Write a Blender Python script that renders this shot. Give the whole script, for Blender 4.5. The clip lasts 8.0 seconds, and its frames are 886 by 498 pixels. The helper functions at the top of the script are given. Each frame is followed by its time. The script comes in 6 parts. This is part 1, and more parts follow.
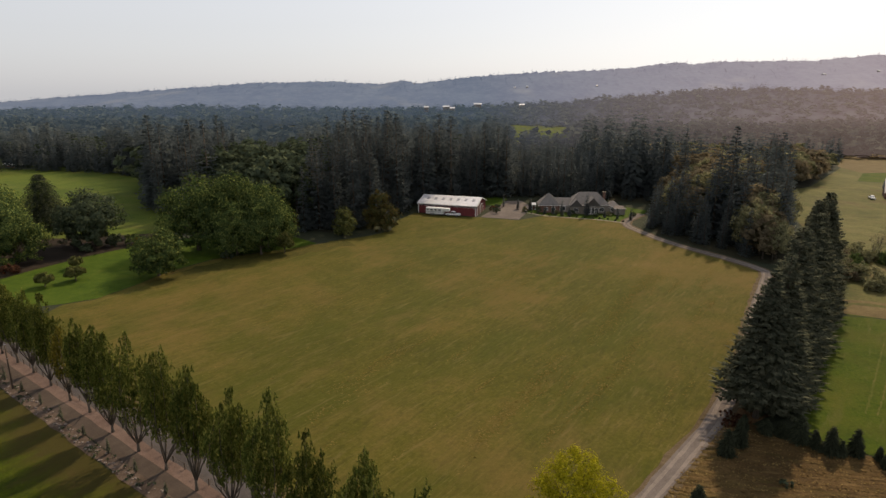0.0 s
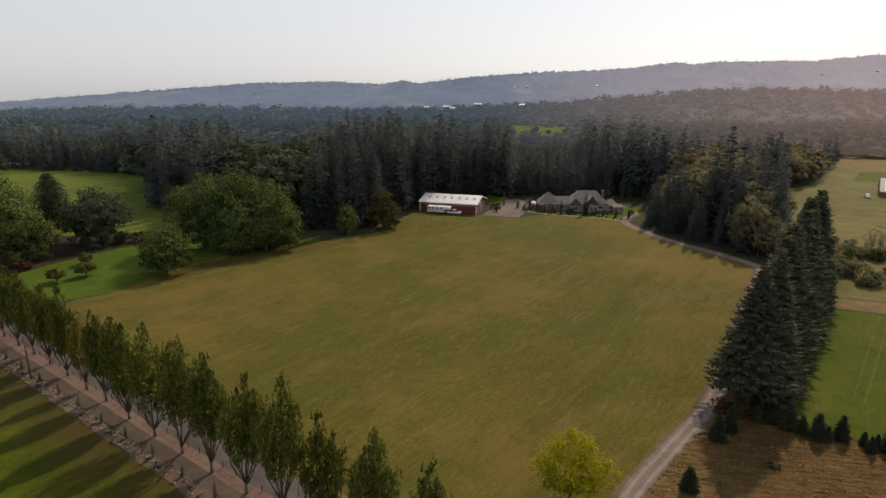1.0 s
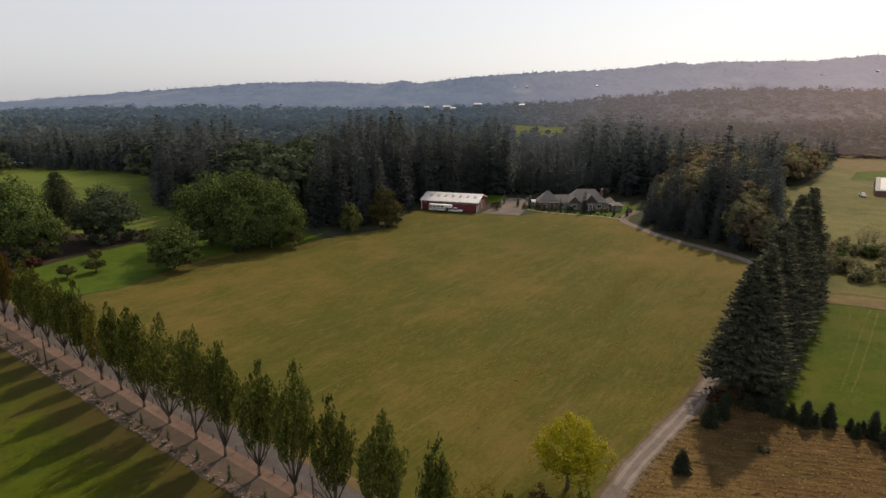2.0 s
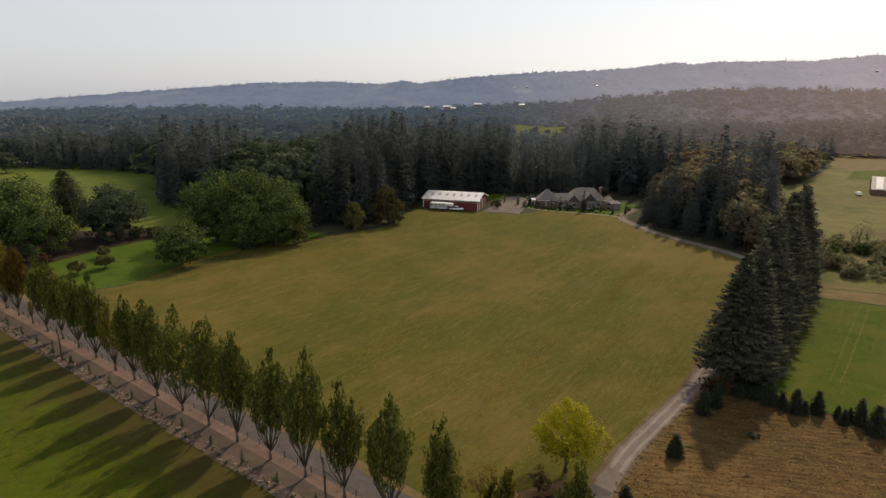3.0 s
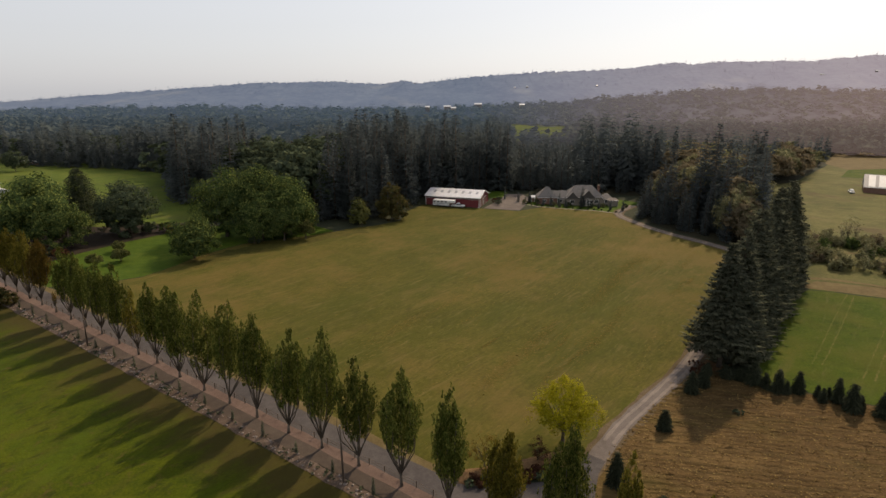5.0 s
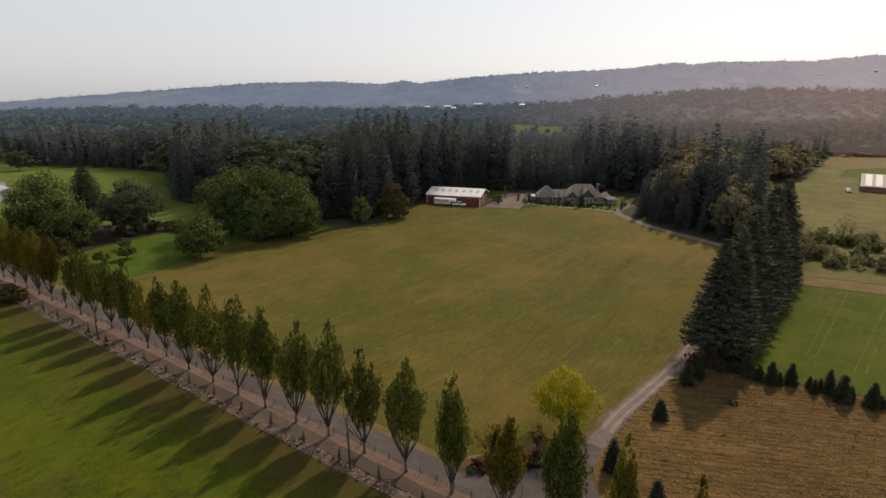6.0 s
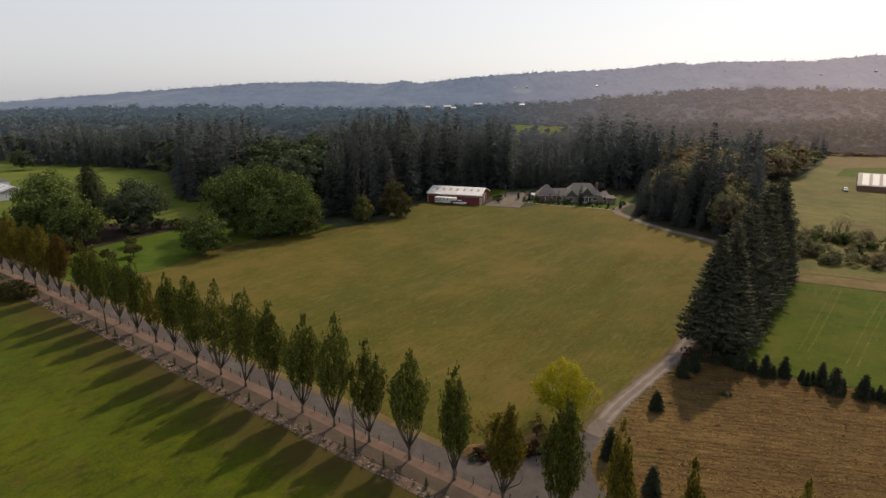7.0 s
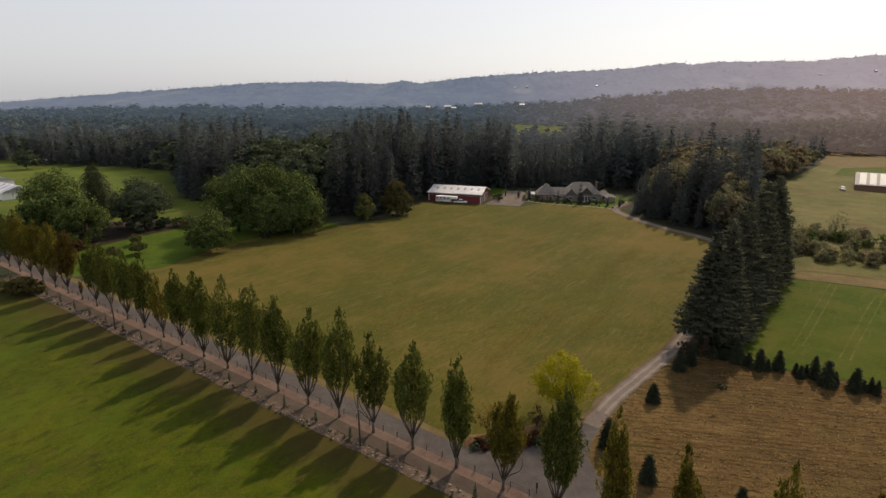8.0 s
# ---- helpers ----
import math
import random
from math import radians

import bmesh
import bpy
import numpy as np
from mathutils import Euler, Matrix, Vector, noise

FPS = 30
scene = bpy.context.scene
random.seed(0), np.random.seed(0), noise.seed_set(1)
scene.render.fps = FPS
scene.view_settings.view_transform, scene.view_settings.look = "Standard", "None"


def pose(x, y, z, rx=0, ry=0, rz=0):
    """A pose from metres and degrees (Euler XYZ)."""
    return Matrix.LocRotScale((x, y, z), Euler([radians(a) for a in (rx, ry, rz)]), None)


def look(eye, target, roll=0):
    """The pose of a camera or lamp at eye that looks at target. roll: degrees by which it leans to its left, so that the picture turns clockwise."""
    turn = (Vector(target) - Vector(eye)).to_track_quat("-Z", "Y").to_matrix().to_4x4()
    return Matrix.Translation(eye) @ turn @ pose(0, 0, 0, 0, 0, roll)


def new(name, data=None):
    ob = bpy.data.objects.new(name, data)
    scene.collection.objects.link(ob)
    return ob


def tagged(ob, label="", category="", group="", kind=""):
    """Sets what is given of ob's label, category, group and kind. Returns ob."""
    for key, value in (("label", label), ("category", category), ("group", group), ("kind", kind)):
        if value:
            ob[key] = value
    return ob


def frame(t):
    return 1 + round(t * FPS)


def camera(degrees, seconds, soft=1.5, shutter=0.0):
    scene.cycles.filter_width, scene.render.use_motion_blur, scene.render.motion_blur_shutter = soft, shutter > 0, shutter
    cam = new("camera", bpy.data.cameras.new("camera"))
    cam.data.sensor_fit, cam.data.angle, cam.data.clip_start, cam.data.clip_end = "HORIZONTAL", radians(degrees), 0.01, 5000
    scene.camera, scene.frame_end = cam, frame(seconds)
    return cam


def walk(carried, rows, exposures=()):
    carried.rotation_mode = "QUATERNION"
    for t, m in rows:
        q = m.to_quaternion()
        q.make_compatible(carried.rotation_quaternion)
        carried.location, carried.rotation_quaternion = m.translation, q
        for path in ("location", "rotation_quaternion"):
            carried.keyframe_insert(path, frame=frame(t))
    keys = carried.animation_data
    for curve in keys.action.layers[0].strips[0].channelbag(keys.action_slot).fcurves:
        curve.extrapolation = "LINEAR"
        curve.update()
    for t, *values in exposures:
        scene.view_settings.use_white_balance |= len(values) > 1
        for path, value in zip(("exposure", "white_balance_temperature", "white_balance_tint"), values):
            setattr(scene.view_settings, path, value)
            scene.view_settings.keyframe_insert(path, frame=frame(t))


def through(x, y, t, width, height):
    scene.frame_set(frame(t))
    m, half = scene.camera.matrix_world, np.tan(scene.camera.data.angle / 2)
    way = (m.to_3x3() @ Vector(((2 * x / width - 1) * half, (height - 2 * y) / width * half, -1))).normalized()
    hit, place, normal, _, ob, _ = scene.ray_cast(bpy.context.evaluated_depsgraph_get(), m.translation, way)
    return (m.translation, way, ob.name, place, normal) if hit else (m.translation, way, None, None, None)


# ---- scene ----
cam = camera(73.8, 8.0)
ROWS = [
    (0.0, 0.00, -1.70, 53.97),
    (0.5, -0.26, -3.72, 54.00),
    (1.0, -0.52, -5.72, 54.03),
    (1.5, -0.78, -7.71, 54.04),
    (2.0, -1.04, -9.66, 54.05),
    (2.5, -1.30, -11.58, 54.06),
    (3.0, -1.56, -13.45, 54.05),
    (3.5, -1.80, -15.29, 54.05),
    (4.0, -2.05, -17.06, 54.04),
    (4.5, -2.28, -18.78, 54.02),
    (5.0, -2.50, -20.44, 54.00),
    (5.5, -2.72, -22.03, 53.98),
    (6.0, -2.93, -23.57, 53.96),
    (6.5, -3.12, -25.04, 53.94),
    (7.0, -3.31, -26.45, 53.92),
    (7.5, -3.50, -27.81, 53.89),
    (8.0, -3.67, -29.10, 53.88),
    ]
PITCH = -14.67
AHEAD = Vector((0, math.cos(radians(PITCH)), math.sin(radians(PITCH))))
walk(cam, [(t, look((x, y, z), Vector((x, y, z)) + 50 * AHEAD, -0.1)) for t, x, y, z in ROWS], [(0.0, 0.0), (8.0, 0.0)])

# ---- light ----
SUN_AZ, SUN_EL = 31.0, 42.0
world = bpy.data.worlds.new("hazy_sky")
scene.world = world
world.use_nodes = True
wn, wl = world.node_tree.nodes, world.node_tree.links
sky = wn.new("ShaderNodeTexSky")
sky.sky_type = "NISHITA"
sky.sun_disc = False
sky.sun_elevation, sky.sun_rotation = radians(SUN_EL), radians(SUN_AZ)
sky.air_density, sky.dust_density, sky.ozone_density = 1.0, 2.0, 1.0
pale = wn.new("ShaderNodeHueSaturation")
pale.inputs["Saturation"].default_value = 0.48
wl.new(sky.outputs[0], pale.inputs["Color"])
veil = wn.new("ShaderNodeMixRGB")  # even white haze over the whole sky
veil.blend_type = "ADD"
veil.inputs[0].default_value = 1.0
veil.inputs[2].default_value = (9.05, 9.0, 9.4, 1)
wl.new(pale.outputs[0], veil.inputs[1])
wl.new(veil.outputs[0], wn["Background"].inputs[0])
wn["Background"].inputs[1].default_value = 0.050

sun = new("sun", bpy.data.lights.new("sun", "SUN"))
sun.data.energy, sun.data.angle, sun.data.color = 4.4, radians(1.4), (1.0, 0.78, 0.53)
sd = Vector((math.sin(radians(SUN_AZ)) * math.cos(radians(SUN_EL)), math.cos(radians(SUN_AZ)) * math.cos(radians(SUN_EL)), math.sin(radians(SUN_EL))))
sun.matrix_world = look(sd * 400, (0, 0, 0))


# ---- materials ----
def material(name, build):
    m = bpy.data.materials.new(name)
    m.use_nodes = True
    n, l = m.node_tree.nodes, m.node_tree.links
    n.clear()
    out = n.new("ShaderNodeOutputMaterial")
    build(n, l, out)
    return m


def ramp(n, l, fac, stops):
    r = n.new("ShaderNodeValToRGB")
    e = r.color_ramp.elements
    while len(e) < len(stops):
        e.new(0.5)
    for k, (p, c) in enumerate(stops):
        e[k].position, e[k].color = p, (*c, 1)
    l.new(fac, r.inputs[0])
    return r.outputs[0]


def noise_at(n, l, vec, scale, detail=4.0, rough=0.6):
    t = n.new("ShaderNodeTexNoise")
    t.inputs["Scale"].default_value, t.inputs["Detail"].default_value, t.inputs["Roughness"].default_value = scale, detail, rough
    l.new(vec, t.inputs["Vector"])
    return t.outputs["Fac"]


def mixed(n, l, fac, a, b, kind="MIX"):
    m = n.new("ShaderNodeMixRGB")
    m.blend_type = kind
    for k, v in enumerate((fac, a, b)):
        if isinstance(v, (int, float)):
            m.inputs[k].default_value = v
        elif isinstance(v, tuple):
            m.inputs[k].default_value = (*v, 1)
        else:
            l.new(v, m.inputs[k])
    return m.outputs[0]


def mapped(n, l, turn=0.0, stretch=(1, 1, 1), source="Position"):
    if source == "Position":
        g = n.new("ShaderNodeNewGeometry").outputs["Position"]
    else:
        g = n.new("ShaderNodeTexCoord").outputs[source]
    a = n.new("ShaderNodeMapping")
    a.inputs["Rotation"].default_value[2] = radians(turn)
    l.new(g, a.inputs["Vector"])
    b = n.new("ShaderNodeMapping")
    b.inputs["Scale"].default_value = stretch
    l.new(a.outputs[0], b.inputs["Vector"])
    return b.outputs[0]


def ground_material(name, dark, mid, light, broad=0.03, patch=0.25, fine=2.5, streak=None, bump=0.3, wear=None, worn_edge=None):
    """Turf, soil or gravel: broad patches, clumps and grain, and streaks (degrees, across, along, colour, amount)."""
    def build(n, l, out):
        pos = mapped(n, l)
        a = noise_at(n, l, pos, broad, 3)
        b = noise_at(n, l, pos, patch, 5, 0.65)
        c = noise_at(n, l, pos, fine, 4, 0.7)
        f = mixed(n, l, 0.45, a, b)
        f = mixed(n, l, 0.4, f, c)
        col = ramp(n, l, f, [(0.4, dark), (0.5, mid), (0.6, light)])
        for turn, across, along, tint, low, high, most in streak or ():
            s = noise_at(n, l, mapped(n, l, turn, (across, along, 1)), 1.0, 4, 0.6)
            k = ramp(n, l, s, [(low, (0, 0, 0)), (high, (most, most, most))])
            col = mixed(n, l, k, col, tint)
        if wear:
            tint, scale, low, high, most = wear
            k = ramp(n, l, noise_at(n, l, pos, scale, 6, 0.7), [(low, (0, 0, 0)), (high, (most, most, most))])
            col = mixed(n, l, k, col, tint)
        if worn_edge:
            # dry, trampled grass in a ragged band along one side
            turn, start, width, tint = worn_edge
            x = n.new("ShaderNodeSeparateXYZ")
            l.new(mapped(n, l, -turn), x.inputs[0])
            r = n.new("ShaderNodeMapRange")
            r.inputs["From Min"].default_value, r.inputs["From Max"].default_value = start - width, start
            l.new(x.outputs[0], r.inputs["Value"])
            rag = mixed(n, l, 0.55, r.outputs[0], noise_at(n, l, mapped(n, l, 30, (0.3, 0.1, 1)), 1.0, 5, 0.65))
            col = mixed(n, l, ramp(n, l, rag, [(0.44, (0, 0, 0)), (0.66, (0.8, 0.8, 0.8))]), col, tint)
        p = n.new("ShaderNodeBsdfPrincipled")
        p.inputs["Roughness"].default_value = 0.95
        p.inputs["Specular IOR Level"].default_value = 0.1
        l.new(col, p.inputs["Base Color"])
        bp = n.new("ShaderNodeBump")
        bp.inputs["Strength"].default_value, bp.inputs["Distance"].default_value = bump, 0.25
        l.new(mixed(n, l, 0.5, b, c), bp.inputs["Height"])
        l.new(bp.outputs[0], p.inputs["Normal"])
        l.new(p.outputs[0], out.inputs[0])
    return material(name, build)


def leaf_material(name, stops, through=0.35, vary=0.25):
    """Leaves, each with its own tone, letting some sun through."""
    def build(n, l, out):
        g = n.new("ShaderNodeNewGeometry")
        o = n.new("ShaderNodeObjectInfo")
        col = ramp(n, l, g.outputs["Random Per Island"], stops)
        v = n.new("ShaderNodeMapRange")
        v.inputs["To Min"].default_value, v.inputs["To Max"].default_value = 1 - vary, 1 + vary
        l.new(o.outputs["Random"], v.inputs["Value"])
        h = n.new("ShaderNodeHueSaturation")
        l.new(col, h.inputs["Color"])
        l.new(v.outputs[0], h.inputs["Value"])
        d = n.new("ShaderNodeBsdfDiffuse")
        t = n.new("ShaderNodeBsdfTranslucent")
        l.new(h.outputs[0], d.inputs[0])
        l.new(h.outputs[0], t.inputs[0])
        m = n.new("ShaderNodeMixShader")
        m.inputs[0].default_value = through
        l.new(d.outputs[0], m.inputs[1])
        l.new(t.outputs[0], m.inputs[2])
        l.new(m.outputs[0], out.inputs[0])
    return material(name, build)


def plain_material(name, a, b, scale=1.5, rough=0.7, metal=0.0, bump=0.15, source="Object", stretch=(1, 1, 1)):
    def build(n, l, out):
        pos = mapped(n, l, 0, stretch, source)
        f = mixed(n, l, 0.4, noise_at(n, l, pos, scale, 4), noise_at(n, l, pos, scale * 9, 4, 0.7))
        col = ramp(n, l, f, [(0.35, a), (0.65, b)])
        p = n.new("ShaderNodeBsdfPrincipled")
        p.inputs["Roughness"].default_value, p.inputs["Metallic"].default_value = rough, metal
        l.new(col, p.inputs["Base Color"])
        bp = n.new("ShaderNodeBump")
        bp.inputs["Strength"].default_value, bp.inputs["Distance"].default_value = bump, 0.05
        l.new(f, bp.inputs["Height"])
        l.new(bp.outputs[0], p.inputs["Normal"])
        l.new(p.outputs[0], out.inputs[0])
    return material(name, build)


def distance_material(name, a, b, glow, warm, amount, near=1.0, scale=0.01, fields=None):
    """Far country as a backdrop with its haze painted in: a faint emission stands for kilometres of bright air, more
    with distance and warmer below the sun.
    """
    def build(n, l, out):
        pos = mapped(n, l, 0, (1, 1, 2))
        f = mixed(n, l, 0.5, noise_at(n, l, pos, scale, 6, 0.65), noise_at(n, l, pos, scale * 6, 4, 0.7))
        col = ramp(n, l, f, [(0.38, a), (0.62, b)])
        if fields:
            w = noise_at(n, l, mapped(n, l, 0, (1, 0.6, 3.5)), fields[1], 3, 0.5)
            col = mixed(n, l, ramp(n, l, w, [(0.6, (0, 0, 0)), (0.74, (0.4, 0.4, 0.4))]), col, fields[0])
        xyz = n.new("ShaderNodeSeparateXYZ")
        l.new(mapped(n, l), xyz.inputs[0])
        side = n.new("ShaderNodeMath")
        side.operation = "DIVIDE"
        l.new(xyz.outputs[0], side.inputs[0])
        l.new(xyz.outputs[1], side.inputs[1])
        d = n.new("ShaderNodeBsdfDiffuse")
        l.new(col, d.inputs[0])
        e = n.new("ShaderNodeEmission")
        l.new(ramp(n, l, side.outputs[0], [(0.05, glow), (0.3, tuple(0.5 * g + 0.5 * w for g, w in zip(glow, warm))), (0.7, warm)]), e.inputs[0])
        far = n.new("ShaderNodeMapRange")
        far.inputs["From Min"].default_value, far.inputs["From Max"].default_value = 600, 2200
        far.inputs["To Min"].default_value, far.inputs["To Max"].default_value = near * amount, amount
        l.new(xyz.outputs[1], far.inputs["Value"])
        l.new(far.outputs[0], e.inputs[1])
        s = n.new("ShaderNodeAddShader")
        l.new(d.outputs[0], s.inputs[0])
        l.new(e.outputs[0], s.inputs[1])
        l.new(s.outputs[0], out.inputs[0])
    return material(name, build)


M_GROUND = ground_material("rough_pasture", (0.018, 0.023, 0.014), (0.028, 0.033, 0.019), (0.046, 0.048, 0.027))
M_FLOOR = ground_material("forest_floor", (0.016, 0.016, 0.01), (0.026, 0.025, 0.014), (0.04, 0.036, 0.02), 0.06, 0.4, 2.0)
M_FIELD = ground_material("mown_hay_field", (0.0464, 0.0475, 0.0065), (0.0648, 0.0605, 0.0086), (0.0896, 0.0756, 0.014), 0.02, 0.13, 1.6,
                          [(38, 0.05, 0.012, (0.0475, 0.054, 0.0065), 0.46, 0.62, 0.6), (38, 0.3, 0.02, (0.1134, 0.0821, 0.0238), 0.54, 0.74, 0.5), (40, 0.8, 0.1, (0.1458, 0.1058, 0.0432), 0.58, 0.78, 0.5),
                           (37, 1.5, 0.35, (0.0367, 0.0378, 0.0065), 0.52, 0.68, 0.5), (38, 2.6, 0.35, (0.1296, 0.0994, 0.0324), 0.54, 0.7, 0.4), (38, 0.12, 0.05, (0.1242, 0.0842, 0.0281), 0.58, 0.74, 0.4)],
                          0.5, ((0.1242, 0.0799, 0.0259), 0.02, 0.5, 0.68, 0.6))
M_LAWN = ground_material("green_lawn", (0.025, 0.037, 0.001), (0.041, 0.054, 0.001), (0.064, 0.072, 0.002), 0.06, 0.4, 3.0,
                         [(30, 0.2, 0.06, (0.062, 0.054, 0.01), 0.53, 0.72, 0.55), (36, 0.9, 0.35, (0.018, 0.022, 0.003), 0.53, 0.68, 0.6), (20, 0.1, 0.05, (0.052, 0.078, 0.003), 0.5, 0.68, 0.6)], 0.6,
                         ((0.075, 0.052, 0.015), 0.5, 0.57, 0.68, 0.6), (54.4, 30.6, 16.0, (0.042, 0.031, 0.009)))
M_ORCHARD = ground_material("orchard_grass", (0.027, 0.0497, 0.0032), (0.0421, 0.0724, 0.0043), (0.0648, 0.0864, 0.0086), 0.05, 0.4, 3.0)
M_PASTURE = ground_material("sunlit_pasture", (0.04, 0.062, 0.008), (0.065, 0.092, 0.011), (0.095, 0.11, 0.018), 0.02, 0.12, 1.5,
                            [(110, 0.1, 0.01, (0.12, 0.095, 0.035), 0.52, 0.75, 0.6)])
M_ROUGH = ground_material("rough_brown_pasture", (0.055, 0.058, 0.018), (0.085, 0.084, 0.026), (0.125, 0.112, 0.042), 0.025, 0.16, 1.5,
                          [(100, 0.12, 0.02, (0.14, 0.105, 0.05), 0.5, 0.75, 0.5), (80, 0.3, 0.08, (0.05, 0.055, 0.016), 0.54, 0.7, 0.6)], 0.4, ((0.075, 0.05, 0.026), 0.035, 0.55, 0.66, 0.65))
M_RIGHT = ground_material("mown_green_field", (0.026, 0.045, 0.001), (0.04, 0.062, 0.002), (0.062, 0.074, 0.004), 0.03, 0.2, 2.0,
                          [(38, 0.3, 0.03, (0.095, 0.08, 0.024), 0.54, 0.74, 0.5), (38, 1.0, 0.15, (0.12, 0.095, 0.038), 0.6, 0.78, 0.5), (128, 0.06, 0.03, (0.075, 0.068, 0.009), 0.5, 0.66, 0.4)], 0.5, ((0.075, 0.066, 0.012), 0.06, 0.52, 0.7, 0.35))
M_DRY = ground_material("dry_stubble", (0.0487, 0.0303, 0.012), (0.0827, 0.0507, 0.0196), (0.1305, 0.0834, 0.0324), 0.05, 0.4, 3.0,
                        [(101, 0.9, 0.12, (0.045, 0.032, 0.0108), 0.48, 0.68, 0.6), (101, 1.8, 0.25, (0.19, 0.1297, 0.0549), 0.56, 0.75, 0.5), (101, 0.1, 0.04, (0.07, 0.0602, 0.0147), 0.52, 0.72, 0.6)], 0.7)
M_FAINT = ground_material("faint_straw_line", (0.048, 0.062, 0.006), (0.066, 0.072, 0.01), (0.11, 0.092, 0.028), 0.2, 0.9, 4.0)
M_SHOULDER = ground_material("earthy_shoulder", (0.06, 0.045, 0.024), (0.085, 0.062, 0.036), (0.12, 0.09, 0.056), 0.1, 0.6, 5.0)
M_EDGE_SHADE = ground_material("painted_edge_shade", (0.032, 0.034, 0.006), (0.055, 0.05, 0.009), (0.08, 0.064, 0.015), 0.06, 0.4, 3.0, None, 0.4)
M_ASPHALT = ground_material("weathered_asphalt", (0.0447, 0.0402, 0.0402), (0.0638, 0.0568, 0.0556), (0.0907, 0.0811, 0.0779), 0.1, 0.6, 8.0, None, 0.1)
M_TRACK = ground_material("wheel_worn_gravel", (0.085, 0.0714, 0.0638), (0.1165, 0.0986, 0.0884), (0.1547, 0.1318, 0.1173), 0.1, 0.6, 6.0, None, 0.2)
M_WHEEL = ground_material("pale_wheel_track", (0.123, 0.1025, 0.0902), (0.164, 0.1378, 0.1214), (0.205, 0.1738, 0.1533), 0.1, 0.6, 6.0, None, 0.2)
M_PATH = ground_material("grey_path_gravel", (0.0454, 0.0353, 0.0286), (0.0622, 0.0479, 0.0386), (0.0823, 0.0647, 0.0521), 0.1, 0.6, 6.0, None, 0.3)
M_PINK = ground_material("pinkish_gravel_verge", (0.084, 0.0554, 0.0445), (0.1159, 0.079, 0.0638), (0.1495, 0.105, 0.084), 0.12, 0.7, 5.0, None, 0.3)
M_BED = ground_material("border_soil", (0.051, 0.0365, 0.0272), (0.085, 0.062, 0.0476), (0.1403, 0.1062, 0.085), 0.3, 0.9, 5.0, None, 0.6)
M_RUSTY = ground_material("rusty_dry_bank", (0.075, 0.044, 0.022), (0.115, 0.068, 0.032), (0.165, 0.102, 0.05), 0.3, 1.0, 5.0, None, 0.6)
M_YARD = ground_material("earth_with_painted_shade", (0.014, 0.0105, 0.0077), (0.0224, 0.0168, 0.0119), (0.0385, 0.028, 0.0182), 0.1, 0.6, 4.0)
M_VERGE = ground_material("dry_grass_verge", (0.0808, 0.0595, 0.0255), (0.1088, 0.0816, 0.0365), (0.1428, 0.1105, 0.0527), 0.15, 0.7, 4.0)

L_STRAW = leaf_material("straw_tufts", [(0.0, (0.07, 0.044, 0.018)), (0.4, (0.125, 0.082, 0.032)), (1.0, (0.25, 0.185, 0.075))], 0.3, 0.05)
L_HAY = leaf_material("dry_hay", [(0.0, (0.075, 0.06, 0.013)), (0.5, (0.105, 0.08, 0.023)), (1.0, (0.15, 0.112, 0.042))], 0.1, 0.0)
L_POPLAR = leaf_material("poplar_leaves", [(0.0, (0.038, 0.052, 0.012)), (0.5, (0.08, 0.098, 0.02)), (1.0, (0.2, 0.19, 0.045))], 0.3, 0.2)
L_RUST = leaf_material("turning_poplar_leaves", [(0.0, (0.07, 0.056, 0.013)), (0.5, (0.11, 0.08, 0.018)), (1.0, (0.17, 0.105, 0.026))], 0.42, 0.2)
L_YELLOWING = leaf_material("yellowing_poplar_leaves", [(0.0, (0.062, 0.062, 0.012)), (0.5, (0.115, 0.102, 0.018)), (1.0, (0.21, 0.165, 0.03))], 0.42, 0.2)
L_MAPLE = leaf_material("maple_leaves", [(0.0, (0.035, 0.0552, 0.023)), (0.6, (0.0736, 0.1058, 0.0346)), (1.0, (0.2024, 0.2254, 0.0595))], 0.34, 0.12)
L_DARK = leaf_material("dark_leaves", [(0.0, (0.042, 0.056, 0.036)), (0.6, (0.07, 0.087, 0.052)), (1.0, (0.1, 0.115, 0.062))], 0.25, 0.25)
L_YELLOW = leaf_material("yellow_leaves", [(0.0, (0.17, 0.165, 0.01)), (0.5, (0.28, 0.265, 0.015)), (1.0, (0.42, 0.38, 0.025))], 0.5, 0.1)
L_AUTUMN = leaf_material("autumn_leaves", [(0.0, (0.115, 0.096, 0.062)), (0.5, (0.165, 0.136, 0.086)), (1.0, (0.23, 0.185, 0.115))], 0.45, 0.15)
L_OLIVE = leaf_material("olive_leaves", [(0.0, (0.06, 0.072, 0.026)), (0.5, (0.1, 0.108, 0.038)), (1.0, (0.17, 0.165, 0.055))], 0.35, 0.12)
L_TURNING = leaf_material("turning_leaves", [(0.0, (0.04, 0.052, 0.022)), (0.5, (0.075, 0.074, 0.028)), (1.0, (0.15, 0.1, 0.034))], 0.35, 0.12)
L_RED = leaf_material("reddish_leaves", [(0.0, (0.038, 0.02, 0.015)), (0.5, (0.07, 0.034, 0.022)), (1.0, (0.125, 0.062, 0.034))], 0.4, 0.25)
L_SHRUB = leaf_material("shrub_leaves", [(0.0, (0.14, 0.142, 0.08)), (0.5, (0.205, 0.2, 0.108)), (1.0, (0.29, 0.275, 0.15))], 0.5, 0.15)
